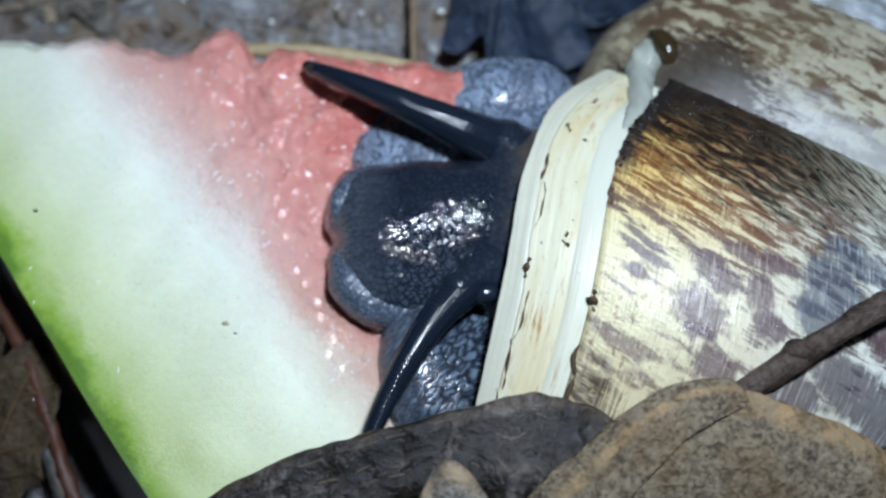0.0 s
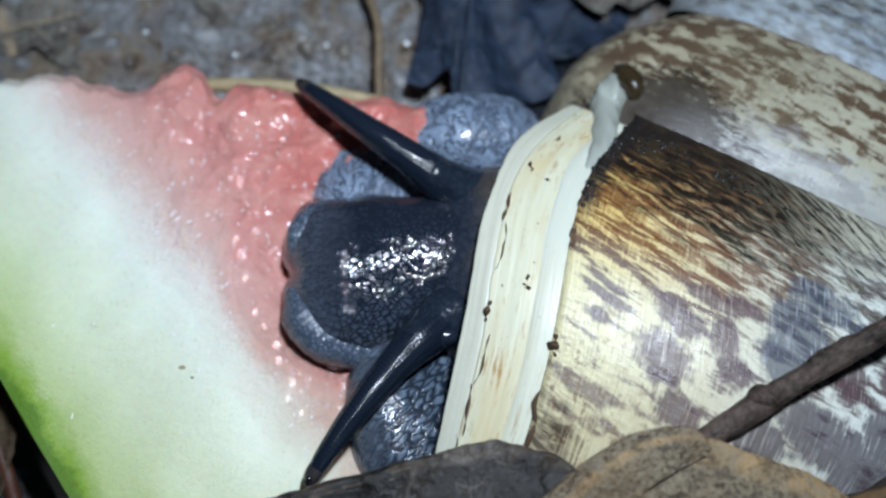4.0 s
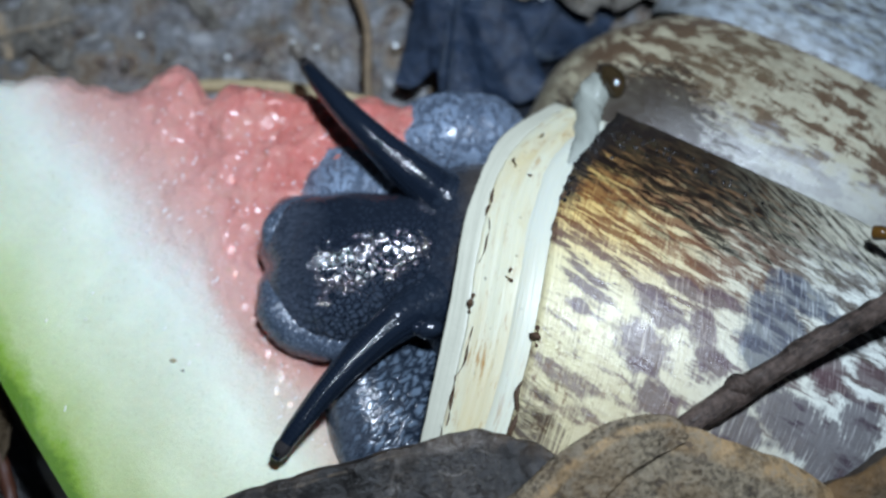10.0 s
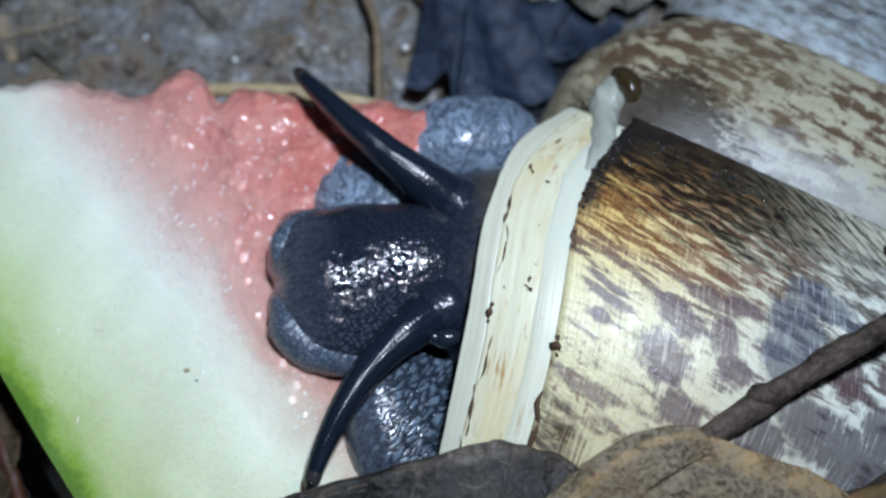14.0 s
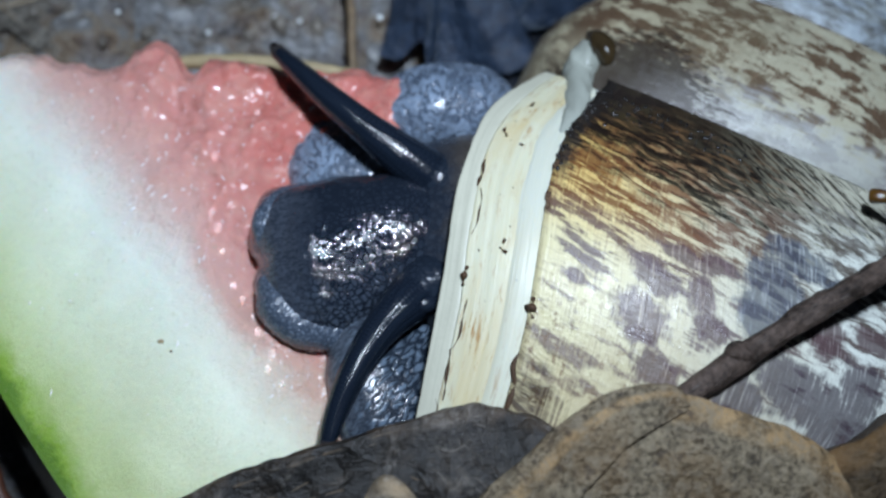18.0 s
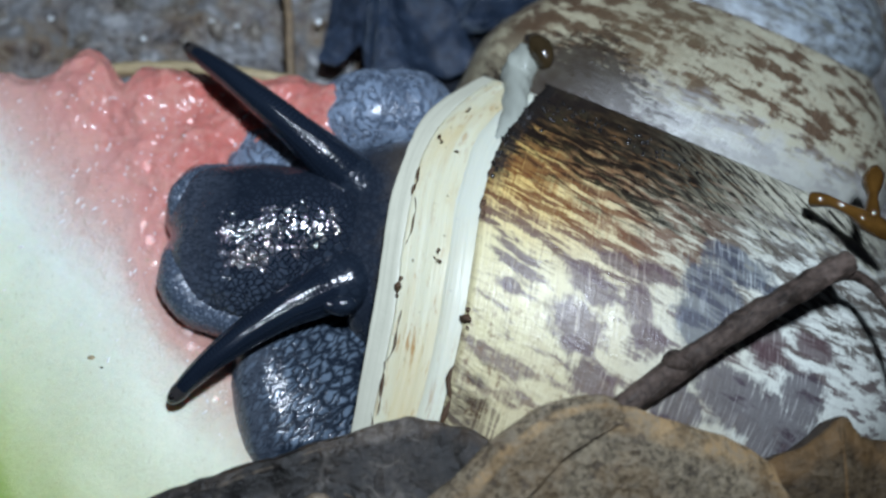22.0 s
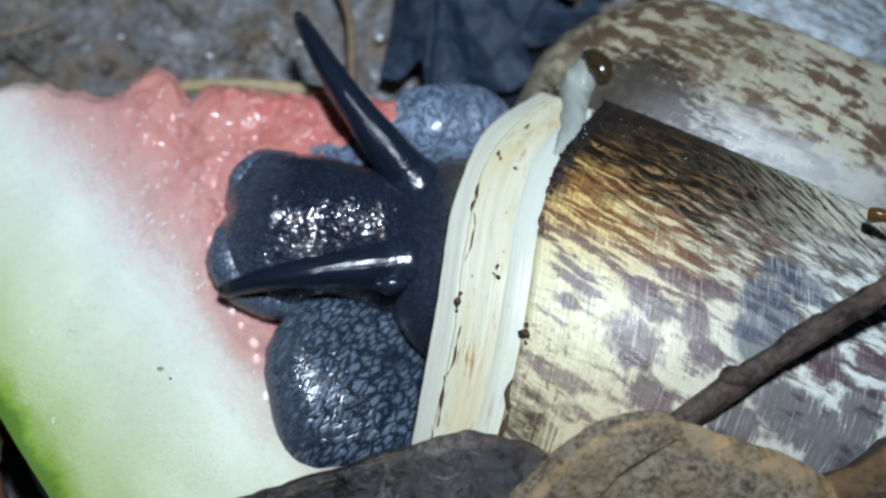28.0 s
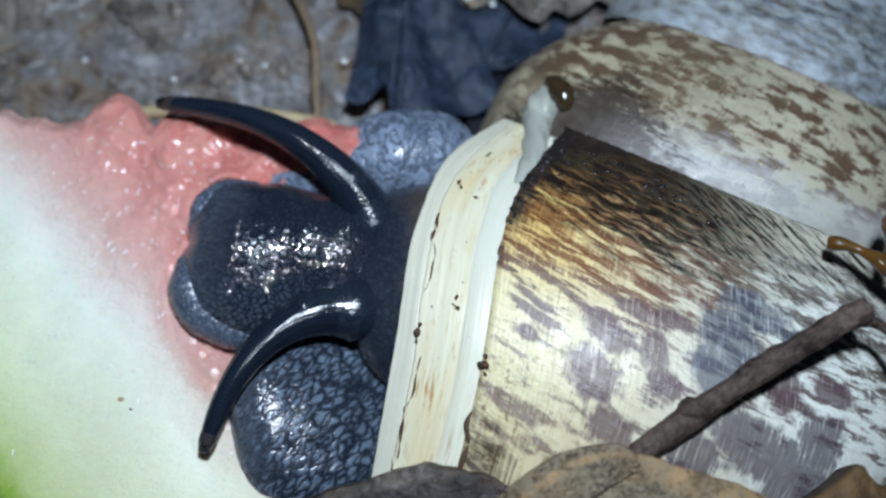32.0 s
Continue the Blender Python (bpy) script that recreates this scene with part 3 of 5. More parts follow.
CRUST = plain("black_crust", (0.018, 0.016, 0.015), 0.25, 0.3, 1.5, 0.1, 0.3)
EYE = plain("eye_black", (0.012, 0.010, 0.010), 0.15, 0.3, 1.0, 0.02)
TAN_LEAF = dry_leaf_paint("tan_leaf", (0.085, 0.065, 0.042), (0.235, 0.19, 0.125), 7.0, 0.7, rust=0.3)
DARK_LEAF = dry_leaf_paint("dark_leaf", (0.005, 0.0043, 0.0037), (0.036, 0.029, 0.023), 6.0, 0.6, 0.35, (0.15, 0.13, 0.11), rot_shade=0.85)
GREY_LEAF = dry_leaf_paint("grey_leaf", (0.04, 0.034, 0.028), (0.26, 0.24, 0.205), 8.0, 0.5)
RIB = dry_leaf_paint("leaf_rib", (0.012, 0.011, 0.01), (0.10, 0.09, 0.08), 20.0, 0.3)
BROWN_LEAF = dry_leaf_paint("brown_leaf", (0.028, 0.018, 0.010), (0.10, 0.072, 0.042), 8.0, 0.3, 0.45)
BLUE_LEAF = dry_leaf_paint("slate_leaf", (0.005, 0.010, 0.021), (0.029, 0.046, 0.078), 3.0, 0.0, 0.35)
HOLLOW_SHADE = dry_leaf_paint("hollow_shade", (0.004, 0.005, 0.008), (0.014, 0.017, 0.024), 3.0, 0.0, 0.5)
BARK = dry_leaf_paint("bark", (0.018, 0.013, 0.010), (0.115, 0.083, 0.067), 30.0, 0.15, 0.5, (0.14, 0.118, 0.104), edge=0.0)
RED_ROOT = plain("root_skin", (0.11, 0.04, 0.022), 0.5, 0.3, 0.8, 0.15)
TWIG = plain("twig_bark", (0.24, 0.17, 0.10), 0.6, 0.3, 0.8, 0.2, 0.35)
STRAW = plain("straw", (0.45, 0.36, 0.2), 0.6, 0.3, 0.8, 0.15)
WET_BROWN = plain("wet_brown", (0.05, 0.034, 0.016), 0.12, 0.3, 0.6, 0.1, 0.35)
AMBER = plain("amber_wet", (0.12, 0.058, 0.013), 0.06, 0.3, 0.5, 0.06, 0.3)
FLESH_GLINT = plain("flesh_glint", (0.93, 0.90, 0.90), 0.12, 0.3, 1.0, 0.03, 0.9)
WATER = plain("clear_juice", (0.98, 0.95, 0.94), 0.03, 0.3, 1.0, 0.02, 0.97)
WATER.node_tree.nodes["Principled BSDF"].inputs["Transmission Weight"].default_value = 0.85
WATER.node_tree.nodes["Principled BSDF"].inputs["IOR"].default_value = 1.34
SOIL = soil_paint()
LITTER_GLINT = plain("litter_glint", (0.85, 0.9, 0.9), 0.15, 0.3, 1.0, 0.05, 0.8)
STONE = plain("stone", (0.26, 0.23, 0.19), 0.35, 0.3, 0.25, 0.3, 0.25)

# ---- mesh helpers ----


def mesh_from(verts, faces, name, material, uvs=None, smooth=True):
    me = bpy.data.meshes.new(name)
    me.from_pydata([tuple(c * MM for c in v) for v in verts], [], faces)
    if uvs is not None:
        layer = me.uv_layers.new(name="UVMap")
        idx = np.empty(len(me.loops), dtype=np.int32)
        me.loops.foreach_get("vertex_index", idx)
        layer.data.foreach_set("uv", np.asarray(uvs, dtype=np.float32)[idx].ravel())
    me.polygons.foreach_set("use_smooth", [smooth] * len(me.polygons))
    me.materials.append(material)
    me.update()
    return me


def grid(fn, nu, nv, name, material, closed=False, uv=None, flip=False):
    """A sheet fn(i, j) -> (x, y, z) in millimetres over a grid of nu by nv points; closed joins the last row to the first."""
    verts = [tuple(fn(i / (nu if closed else nu - 1), j / (nv - 1))) for i in range(nu) for j in range(nv)]
    uvs = [(uv(i / (nu if closed else nu - 1), j / (nv - 1)) if uv else (i / (nu - 1), j / (nv - 1))) for i in range(nu) for j in range(nv)]
    faces = []
    for i in range(nu if closed else nu - 1):
        k = (i + 1) % nu
        for j in range(nv - 1):
            f = (i * nv + j, k * nv + j, k * nv + j + 1, i * nv + j + 1)
            faces.append(f[::-1] if flip else f)
    return mesh_from(verts, faces, name, material, uvs)


def thick(ob, mm, offset=-1.0):
    m = ob.modifiers.new("thickness", "SOLIDIFY")
    m.thickness, m.offset, m.use_even_offset = mm * MM, offset, False
    return ob


def part(name, me, parent, label=""):
    ob = new(name, me)
    ob.parent = parent
    return tagged(ob, label)


def rough_at(x, y, z, scale, amp):
    return noise.noise(Vector((x * scale, y * scale, z * scale))) * amp


def blob(name, material, radii, centre=(0, 0, 0), power=2.0, wobble=0.0, scale=0.15, n=40, m=28):
    """A rounded lump: a super-ellipsoid with a slightly uneven surface."""
    def s(c):
        return math.copysign(abs(c) ** (2 / power), c)

    def fn(i, j):
        a, b = i * 2 * math.pi, (j - 0.5) * math.pi
        x, y, z = s(math.cos(a)) * s(math.cos(b)), s(math.sin(a)) * s(math.cos(b)), s(math.sin(b))
        k = 1 + rough_at(x * radii[0] + centre[0], y * radii[1] + centre[1], z * radii[2], scale, wobble)
        return (centre[0] + x * radii[0] * k, centre[1] + y * radii[1] * k, centre[2] + z * radii[2] * k)
    return grid(fn, n, m, name, material, closed=True)


def spline(points, t):
    """Catmull-Rom through the points, t from 0 to 1."""
    n = len(points) - 1
    x = min(max(t, 0.0), 1.0) * n
    i = min(int(x), n - 1)
    f = x - i
    p = [Vector(points[min(max(k, 0), n)]) for k in (i - 1, i, i + 1, i + 2)]
    return 0.5 * ((2 * p[1]) + (p[2] - p[0]) * f + (2 * p[0] - 5 * p[1] + 4 * p[2] - p[3]) * f * f + (3 * p[1] - p[0] - 3 * p[2] + p[3]) * f ** 3)


def tube(name, material, points, radius, n=40, m=12, knots=0.0, seed=0.0):
    """A stem along a spline; radius(t) in millimetres."""
    def fn(i, j):
        t = j
        c = spline(points, t)
        d = (spline(points, min(t + 0.01, 1)) - spline(points, max(t - 0.01, 0))).normalized()
        side = d.cross(Vector((0, 0, 1))).normalized()
        up = side.cross(d)
        a = i * 2 * math.pi
        end = min(1.0, math.sqrt(max(0.0, 1 - (abs(2 * t - 1)) ** 40)) + 0.02)
        r = radius(t) * end * (1 + rough_at(c.x + seed, c.y + math.cos(a) * 3, math.sin(a) * 3, 0.5, knots))
        return c + side * math.cos(a) * r + up * math.sin(a) * r
    return grid(fn, m, n, name, material, closed=True, uv=lambda i, j: (i, j * 4), flip=True)


# ---- ground ----


def ground_height(x, y):
    """Soil: a bank behind, a scrape in front where the melon and the snail lie."""
    h = 1.6 * noise.fractal(Vector((x * 0.05, y * 0.05, 3.1)), 1.0, 2.0, 4) + 0.9 * noise.fractal(Vector((x * 0.22, y * 0.22, 9.0)), 0.9, 2.0, 3)
    fade = math.exp(-((x * x + (y - 45) ** 2) / 300 ** 2))
    k = min(max((y - 64 - 0.12 * max(0, x)) / 18, 0), 1)
    bank = 16 * (k * k * (3 - 2 * k)) * fade
    hollow = 6.5 * math.exp(-(((x - 34) / 34) ** 2 + ((y - 44) / 30) ** 2))
    hollow += 13 * math.exp(-((((x - 15) / 7.5) ** 2 + ((y - 77) / 9.0) ** 2)) ** 2)
    far = 40 * noise.noise(Vector((x * 0.0008, y * 0.0008, 1.0))) * (1 - fade)
    return h * (0.4 + 0.6 * fade) - 16 + bank - hollow + far


def build_ground():
    def axis(k):
        s = (k - 0.5) * 2
        return 95 * s + math.copysign(abs(s) ** 9 * 30000, s)
    me = grid(lambda i, j: (axis(i), 45 + axis(j), ground_height(axis(i), 45 + axis(j))), 260, 260, "ground", SOIL)
    tagged(new("ground", me), "dark wet woodland soil with crumbs of leaf litter", "ground", kind="structure")


build_ground()

# ---- watermelon slice ----
FACE = 14.0


def rind_point(t):
    """Along the skin, from below the near leaves (0) to beyond the far cut (1)."""
    a = math.radians(223.3 - 20 * t)
    return RIND_CENTRE[0] + RIND_RADIUS * math.cos(a), RIND_CENTRE[1] + RIND_RADIUS * math.sin(a)


def far_edge(x):
    """The ragged gnawed far edge of the cut face."""
    y = 71.2 - 0.035 * (x + 40)
    y += 3.3 * math.exp(-((x + 35) / 3.2) ** 2) + 1.3 * math.exp(-((x + 26) / 2.8) ** 2) + 1.2 * math.exp(-((x + 50) / 4) ** 2)
    y -= 1.5 * math.exp(-((x + 30.3) / 1.4) ** 2) + 0.6 * math.exp(-((x + 43) / 3) ** 2)
    return y + rough_at(x, 0, 0, 0.35, 0.7) + rough_at(x, 5, 0, 1.1, 0.3)


def melon_face(x, y):
    z = FACE + rough_at(x, y, 0, 0.06, 0.7) + rough_at(x, y, 7, 0.2, 0.25)
    d = RIND_RADIUS - math.hypot(x - RIND_CENTRE[0], y - RIND_CENTRE[1])
    red = min(max((d - 24) / 8, 0), 1)
    z += red * (rough_at(x, y, 3, 0.2, 1.7) + rough_at(x, y, 5, 0.45, 0.6) + rough_at(x, y, 2, 0.9, 0.35) + rough_at(x, y, 8, 1.6, 0.14))
    e = far_edge(x) - y
    z += red * 0.9 * math.exp(-((x + 35) ** 2 + (y - 70) ** 2) / 14) + red * 0.8 * math.exp(-((x + 26) ** 2 + (y - 67) ** 2) / 12)
    z -= 2.2 * math.exp(-(e / 1.3) ** 2)
    bite = math.hypot((x + 14) / 12.5, (y - 47) / 13.0)
    return z - 3.6 * max(0.0, 1 - bite ** 3) - 5.0 * math.exp(-(((x + 3) / 10) ** 2 + ((y - 30) / 13) ** 2))


def melon_xy(s, t):
    """s: rind to inner edge, t: near to far."""
    rx, ry = rind_point(t)
    ix, iy = -13 + 10 * t, -4 + 74 * t
    x, y = rx + (ix - rx) * s, ry + (iy - ry) * s
    top = far_edge(x)
    base_top = rind_point(1)[1] + (70 - rind_point(1)[1]) * s
    k = t ** 3
    return x, y + (top - base_top) * k


def build_melon():
    slice_ob = new("watermelon_slice")
    tagged(slice_ob, "wet wedge of ripe watermelon, gnawed red flesh and pale rind", "watermelon")
    slice_ob.location = (-35 * MM, 45 * MM, 0)
    ox, oy = 35, -45

    def top(s, t):
        x, y = melon_xy(s, t)
        return x, y, melon_face(x, y)
    nu, nv = 190, 190
    verts = [top(i / (nu - 1), j / (nv - 1)) for i in range(nu) for j in range(nv)]
    faces = [(i * nv + j, (i + 1) * nv + j, (i + 1) * nv + j + 1, i * nv + j + 1) for i in range(nu - 1) for j in range(nv - 1)]
    # cut walls down to the soil on the far, inner and near sides
    rim = [i * nv + nv - 1 for i in range(nu)] + [(nu - 1) * nv + j for j in range(nv - 2, -1, -1)] + [i * nv for i in range(nu - 2, -1, -1)]
    last = rim
    for k in range(1, 6):
        row = []
        for v in rim:
            x, y, z = verts[v]
            row.append(len(verts))
            verts.append((x + rough_at(x, y, k, 0.3, 0.5), y + rough_at(x, y, k + 9, 0.3, 0.7) + (0.3 * k if v % nv == nv - 1 else 0), z + (-18.0 - z) * k / 5))
        faces += [(last[a], last[a + 1], row[a + 1], row[a]) for a in range(len(rim) - 1)]
        last = row
    me = mesh_from(verts, faces, "flesh", FLESH)
    flesh = part("flesh", me, slice_ob, "pink to white juicy flesh, ragged at the far edge")
    flesh.matrix_basis = Matrix.Translation((ox * MM, oy * MM, 0))

    def skin(i, j):
        x, y = rind_point(i)
        a = j * 1.15
        out = Vector((x - RIND_CENTRE[0], y - RIND_CENTRE[1])).normalized()
        bulge = 8.0 * math.sin(a) - 0.15
        return x + out.x * bulge, y + out.y * bulge, melon_face(x, y) - 0.1 - 33 * j
    rind = part("rind", grid(skin, 120, 24, "rind", SKIN), slice_ob, "thin dark green striped skin")
    rind.matrix_basis = Matrix.Translation((ox * MM, oy * MM, 0))


    # white dots painted in as torch glints on the wet flesh
    rng = random.Random(5)
    verts, faces = [], []
    while len(verts) < 420 * 26:
        x, y = rng.uniform(-66, -12), rng.uniform(24, 70)
        d = RIND_RADIUS - math.hypot(x - RIND_CENTRE[0], y - RIND_CENTRE[1])
        if rng.random() > min(1, max(0.03, (d - 17) / 12)) or y > far_edge(x) - 1.5:
            continue
        r = rng.uniform(0.03, 0.09) * rng.uniform(0.5, 1.6)
        a, stretch, o = rng.gauss(1.2, 0.7), rng.uniform(1, 5.0), len(verts)
        z = melon_face(x, y)
        for j in range(1, 4):
            for i in range(8):
                th, ph = i * math.pi / 4, (j - 0.6) * math.pi / 4.6
                px, py = r * stretch * math.cos(th) * math.sin(ph), r * math.sin(th) * math.sin(ph)
                verts.append((x + px * math.cos(a) - py * math.sin(a), y + px * math.sin(a) + py * math.cos(a), z + r * math.cos(ph) * 0.8))
        verts += [(x, y, z + r * 0.8), (x, y, z - r * 0.5)]
        for i in range(8):
            k = (i + 1) % 8
            faces += [(o + 24, o + i, o + k), (o + i, o + 8 + i, o + 8 + k, o + k), (o + 8 + i, o + 16 + i, o + 16 + k, o + 8 + k), (o + 16 + i, o + 25, o + 16 + k)]
    glints = part("juice", mesh_from(verts, faces, "juice", FLESH_GLINT), slice_ob, "tiny white dots painted in as glints on the wet flesh")
    glints.matrix_basis = Matrix.Translation((ox * MM, oy * MM, 0))
    tagged(glints, kind="stuff")
    for x, y, r in ((-55.0, 47.9, 0.24), (-31.2, 34.6, 0.32), (-29.9, 33.4, 0.15)):
        bit = part("fleck", blob("fleck", STRAW if r > 0.3 else CRUST, (r * 1.3, r * 0.8, r * 0.35), (0, 0, 0), 2.0, 0.3, 1.5, 14, 10), slice_ob, "brown fleck on the pale flesh")
        bit.location = ((x + ox) * MM, (y + oy) * MM, (melon_face(x, y) + 0.05) * MM)
    rng = random.Random(21)
    for x, y, r in ((-20.8, 37.6, 0.5), (-20.2, 35.6, 0.34), (-18.6, 33.2, 0.4), (-25.6, 48.4, 0.45), (-26.2, 50.2, 0.3), (-26.3, 57.6, 0.4), (-19.0, 31.4, 0.3), (-23.6, 41.6, 0.36), (-22.4, 39.9, 0.3), (-24.9, 45.6, 0.3), (-21.6, 63.4, 0.36), (-17.4, 29.8, 0.28)):
        bead = part("juice_drop", blob("juice_drop", WATER, (r * 1.1, r * rng.uniform(1.1, 1.9), r * 0.75), (0, 0, 0), 2.0, 0.15, 1.0, 18, 12), slice_ob, "clear drop of juice")
        bead.location = ((x + ox) * MM, (y + oy) * MM, (melon_face(x, y) + 0.15) * MM)
        bead.visible_shadow = False


build_melon()

# ---- the snail ----
BASE = Vector((20.0, 47.0, 0.0))
snail = new("snail")
snail.location = BASE * MM
tagged(snail, "large land snail with dark slate skin feeding on watermelon", "snail")

# shell: a right-handed spiral, apex at the origin, axis pointing to the base
APEX = Vector((67.66, 108.37, 12.32))
TURN = Matrix.Rotation(Vector((0.277, -1.987, 1.148)).length, 3, Vector((0.277, -1.987, 1.148)))
RATIO, LIP_WIDTH, LIP_LEAN, FLAT = 0.669, 0.285, -0.404, 0.62
GROW = -math.log(RATIO) / (2 * math.pi)
PROFILE = [(30.44, 58.20, 0), (42.03, 70.48, 0), (45.49, 87.0, 0), (33.67, 116.62, 0), (2.0, 129.32, 0)]


def shell_point(back, v, lift=0.0):
    """back: turn in radians behind the lip; v: 0 at the upper suture, 1 at the lower, 2 at the columella."""
    phi = -back + LIP_LEAN * (v - 0.3) * math.exp(-back / 2.0)
    c = spline(PROFILE, v / 2)
    if v < 0.12:
        c = Vector(PROFILE[0]).lerp(c, (v / 0.12) ** 0.6)
    s = math.exp(GROW * phi)
    rib = 0.12 * noise.noise(Vector((back * 30, v * 0.8, 0))) + 0.07 * noise.noise(Vector((back * 90, v * 2, 4))) + 0.25 * noise.noise(Vector((back * 2.5, v * 3, 8)))
    tuck = 1 - 0.15 * math.exp(-((back - 5.35) / 0.6) ** 2) * (1 if v < 1 else math.exp(-((v - 1) / 0.3) ** 2))
    r = s * c.x * tuck + (rib * min(1.0, s * 1.2) + lift)
    p = TURN @ Vector((r * math.cos(phi), r * math.sin(phi), s * c.y))
    return APEX + Vector((p.x, p.y, p.z * FLAT)) - BASE


def build_shell():
    cut = 3.5

    def reach(back):
        """The body whorl goes on to the columella; older whorls end at the suture below."""
        k = min(max((back - 5.6) / 0.9, 0), 1)
        return 1.96 - 0.94 * k * k * (3 - 2 * k)
    shell = part("shell", grid(lambda i, j: shell_point(LIP_WIDTH + i * (cut - LIP_WIDTH), j * 1.96), 150, 90, "shell", SHELL,
                               uv=lambda i, j: (LIP_WIDTH + i * (cut - LIP_WIDTH), j * 1.96)), snail, "cream shell with brown flames and purple blotches")
    thick(shell, 0.7)
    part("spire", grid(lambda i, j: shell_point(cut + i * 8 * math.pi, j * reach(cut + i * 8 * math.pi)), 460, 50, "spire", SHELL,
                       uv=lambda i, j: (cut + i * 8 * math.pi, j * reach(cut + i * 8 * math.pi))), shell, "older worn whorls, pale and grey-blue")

    def wave(v, k):
        return 0.010 * noise.noise(Vector((v * 4, k, 0))) + 0.0025 * noise.noise(Vector((v * 22, k, 3)))

    def strip(a, b, ka, kb, lift, crown, tag, material, label):
        """A band along the lip between two wavy lines, raised in the middle."""
        def fn(i, j):
            v = 0.10 + j * 1.82
            lo, hi = a + wave(v, ka), b + wave(v, kb)
            rise = lift + crown * math.sin(math.pi * i) ** 1.2 + 0.06 * noise.noise(Vector((i * 4, v * 5, ka)))
            return shell_point(hi + (lo - hi) * i, v, rise)
        ob = part(tag, grid(fn, 26, 150, tag, material, uv=lambda i, j: (a + (b - a) * (1 - i), j * 1.9)), shell, label)
        thick(ob, 1.0)
    strip(0.080, 0.235, 2.0, 3.0, 0.50, 0.12, "shell_lip", LIP, "broad cream growth band along the aperture")
    strip(0.014, 0.10, 1.0, 2.0, 0.28, 0.25, "lip_edge", LIP_EDGE, "thin pale translucent lip edge")
    strip(0.205, 0.292, 3.0, 4.0, 0.42, 0.34, "lip_ridge", RIDGE, "smooth white raised ridge behind the growth band")
    # the nub where the lip meets the older whorl
    nub = [shell_point(0.25, 0.50, -1.6), shell_point(0.255, 0.38, -1.0), shell_point(0.26, 0.27, -0.5), Vector((17.3, 66.2, 17.6)) - BASE, Vector((18.1, 68.6, 17.4)) - BASE, Vector((18.7, 70.8, 16.6)) - BASE]
    part("lip_nub", tube("lip_nub", PORCELAIN, [tuple(p) for p in nub], lambda t: 0.2 + 1.7 * min(1.0, t * 1.6) ** 0.7 * (1 - 0.35 * max(0.0, t - 0.8) / 0.2), 60, 18, 0.35), shell, "white knob where lip meets whorl")
    # black crust along the suture behind the lip
    rng = random.Random(8)
    verts, faces = [], []
    for _ in range(360):
        k = rng.random()
        back, v = 0.30 + 0.62 * k ** 1.5, 0.09 + abs(rng.gauss(0.0, 0.10 * (1.1 - 0.7 * k)))
        if rng.random() < 0.18:
            back, v = rng.uniform(0.295, 0.315), rng.uniform(0.1, 0.55)
        c, r, o = shell_point(back, v, 1.1), rng.uniform(0.10, 0.32) * rng.uniform(0.6, 1.3), len(verts)
        a = Vector((rng.gauss(0, 1), rng.gauss(0, 1), rng.gauss(0, 1))).normalized()
        b = a.orthogonal().normalized()
        d = a.cross(b)
        for j in range(1, 4):
            for i in range(6):
                th, ph = i * math.pi / 3 + j * 0.4, j * math.pi / 4
                verts.append(c + (a * math.cos(ph) * 1.3 + (b * math.cos(th) + d * math.sin(th)) * math.sin(ph) * rng.uniform(0.7, 1.1)) * r)
        verts += [c + a * r * 1.3, c - a * r * 1.3]
        for i in range(6):
            k2 = (i + 1) % 6
            faces += [(o + 18, o + i, o + k2), (o + i, o + 6 + i, o + 6 + k2, o + k2), (o + 6 + i, o + 12 + i, o + 12 + k2, o + 6 + k2), (o + 12 + i, o + 19, o + 12 + k2)]
    tagged(part("sutural_crust", mesh_from([tuple(p) for p in verts], faces, "sutural_crust", CRUST), shell, "black glinting crust of dirt along the suture"), kind="stuff")
    # dark cracks and pits in the growth band
    rng = random.Random(4)
    for back, v0, v1, w in ((0.095, 0.62, 0.74, 0.3), (0.098, 0.74, 0.90, 0.15), (0.095, 0.98, 1.03, 0.55), (0.10, 1.05, 1.15, 0.18), (0.092, 1.15, 1.24, 0.28), (0.085, 1.24, 1.28, 0.14),
                            (0.292, 1.10, 1.22, 0.5), (0.30, 1.22, 1.42, 0.8), (0.19, 1.22, 1.25, 0.2), (0.14, 1.30, 1.32, 0.2), (0.297, 0.98, 1.03, 0.75), (0.297, 0.62, 0.72, 0.5), (0.30, 0.45, 0.62, 0.4), (0.12, 0.46, 0.50, 0.16), (0.14, 0.30, 0.33, 0.14), (0.185, 0.865, 0.88, 0.28), (0.19, 0.895, 0.905, 0.22), (0.18, 0.5, 0.505, 0.15)):
        pts = [tuple(shell_point(back + rng.uniform(-0.01, 0.01), v0 + (v1 - v0) * k / 4, 0.95)) for k in range(5)]
        part("crack", tube("crack", CRACK, pts, lambda t, w=w, v=v0: 0.62 * w * (0.15 + abs(math.sin(6 * t + 40 * v))) * math.sin(math.pi * t) ** 0.5, 40, 8, 1.3, back * 40 + v0), shell)


build_shell()


def body_part(name, material, radii, centre, power=2.0, wobble=0.08, label=""):
    ob = part(name, blob(name, material, radii, (0, 0, 0), power, wobble), snail, label)
    ob.location = (Vector(centre) - BASE) * MM
    return ob


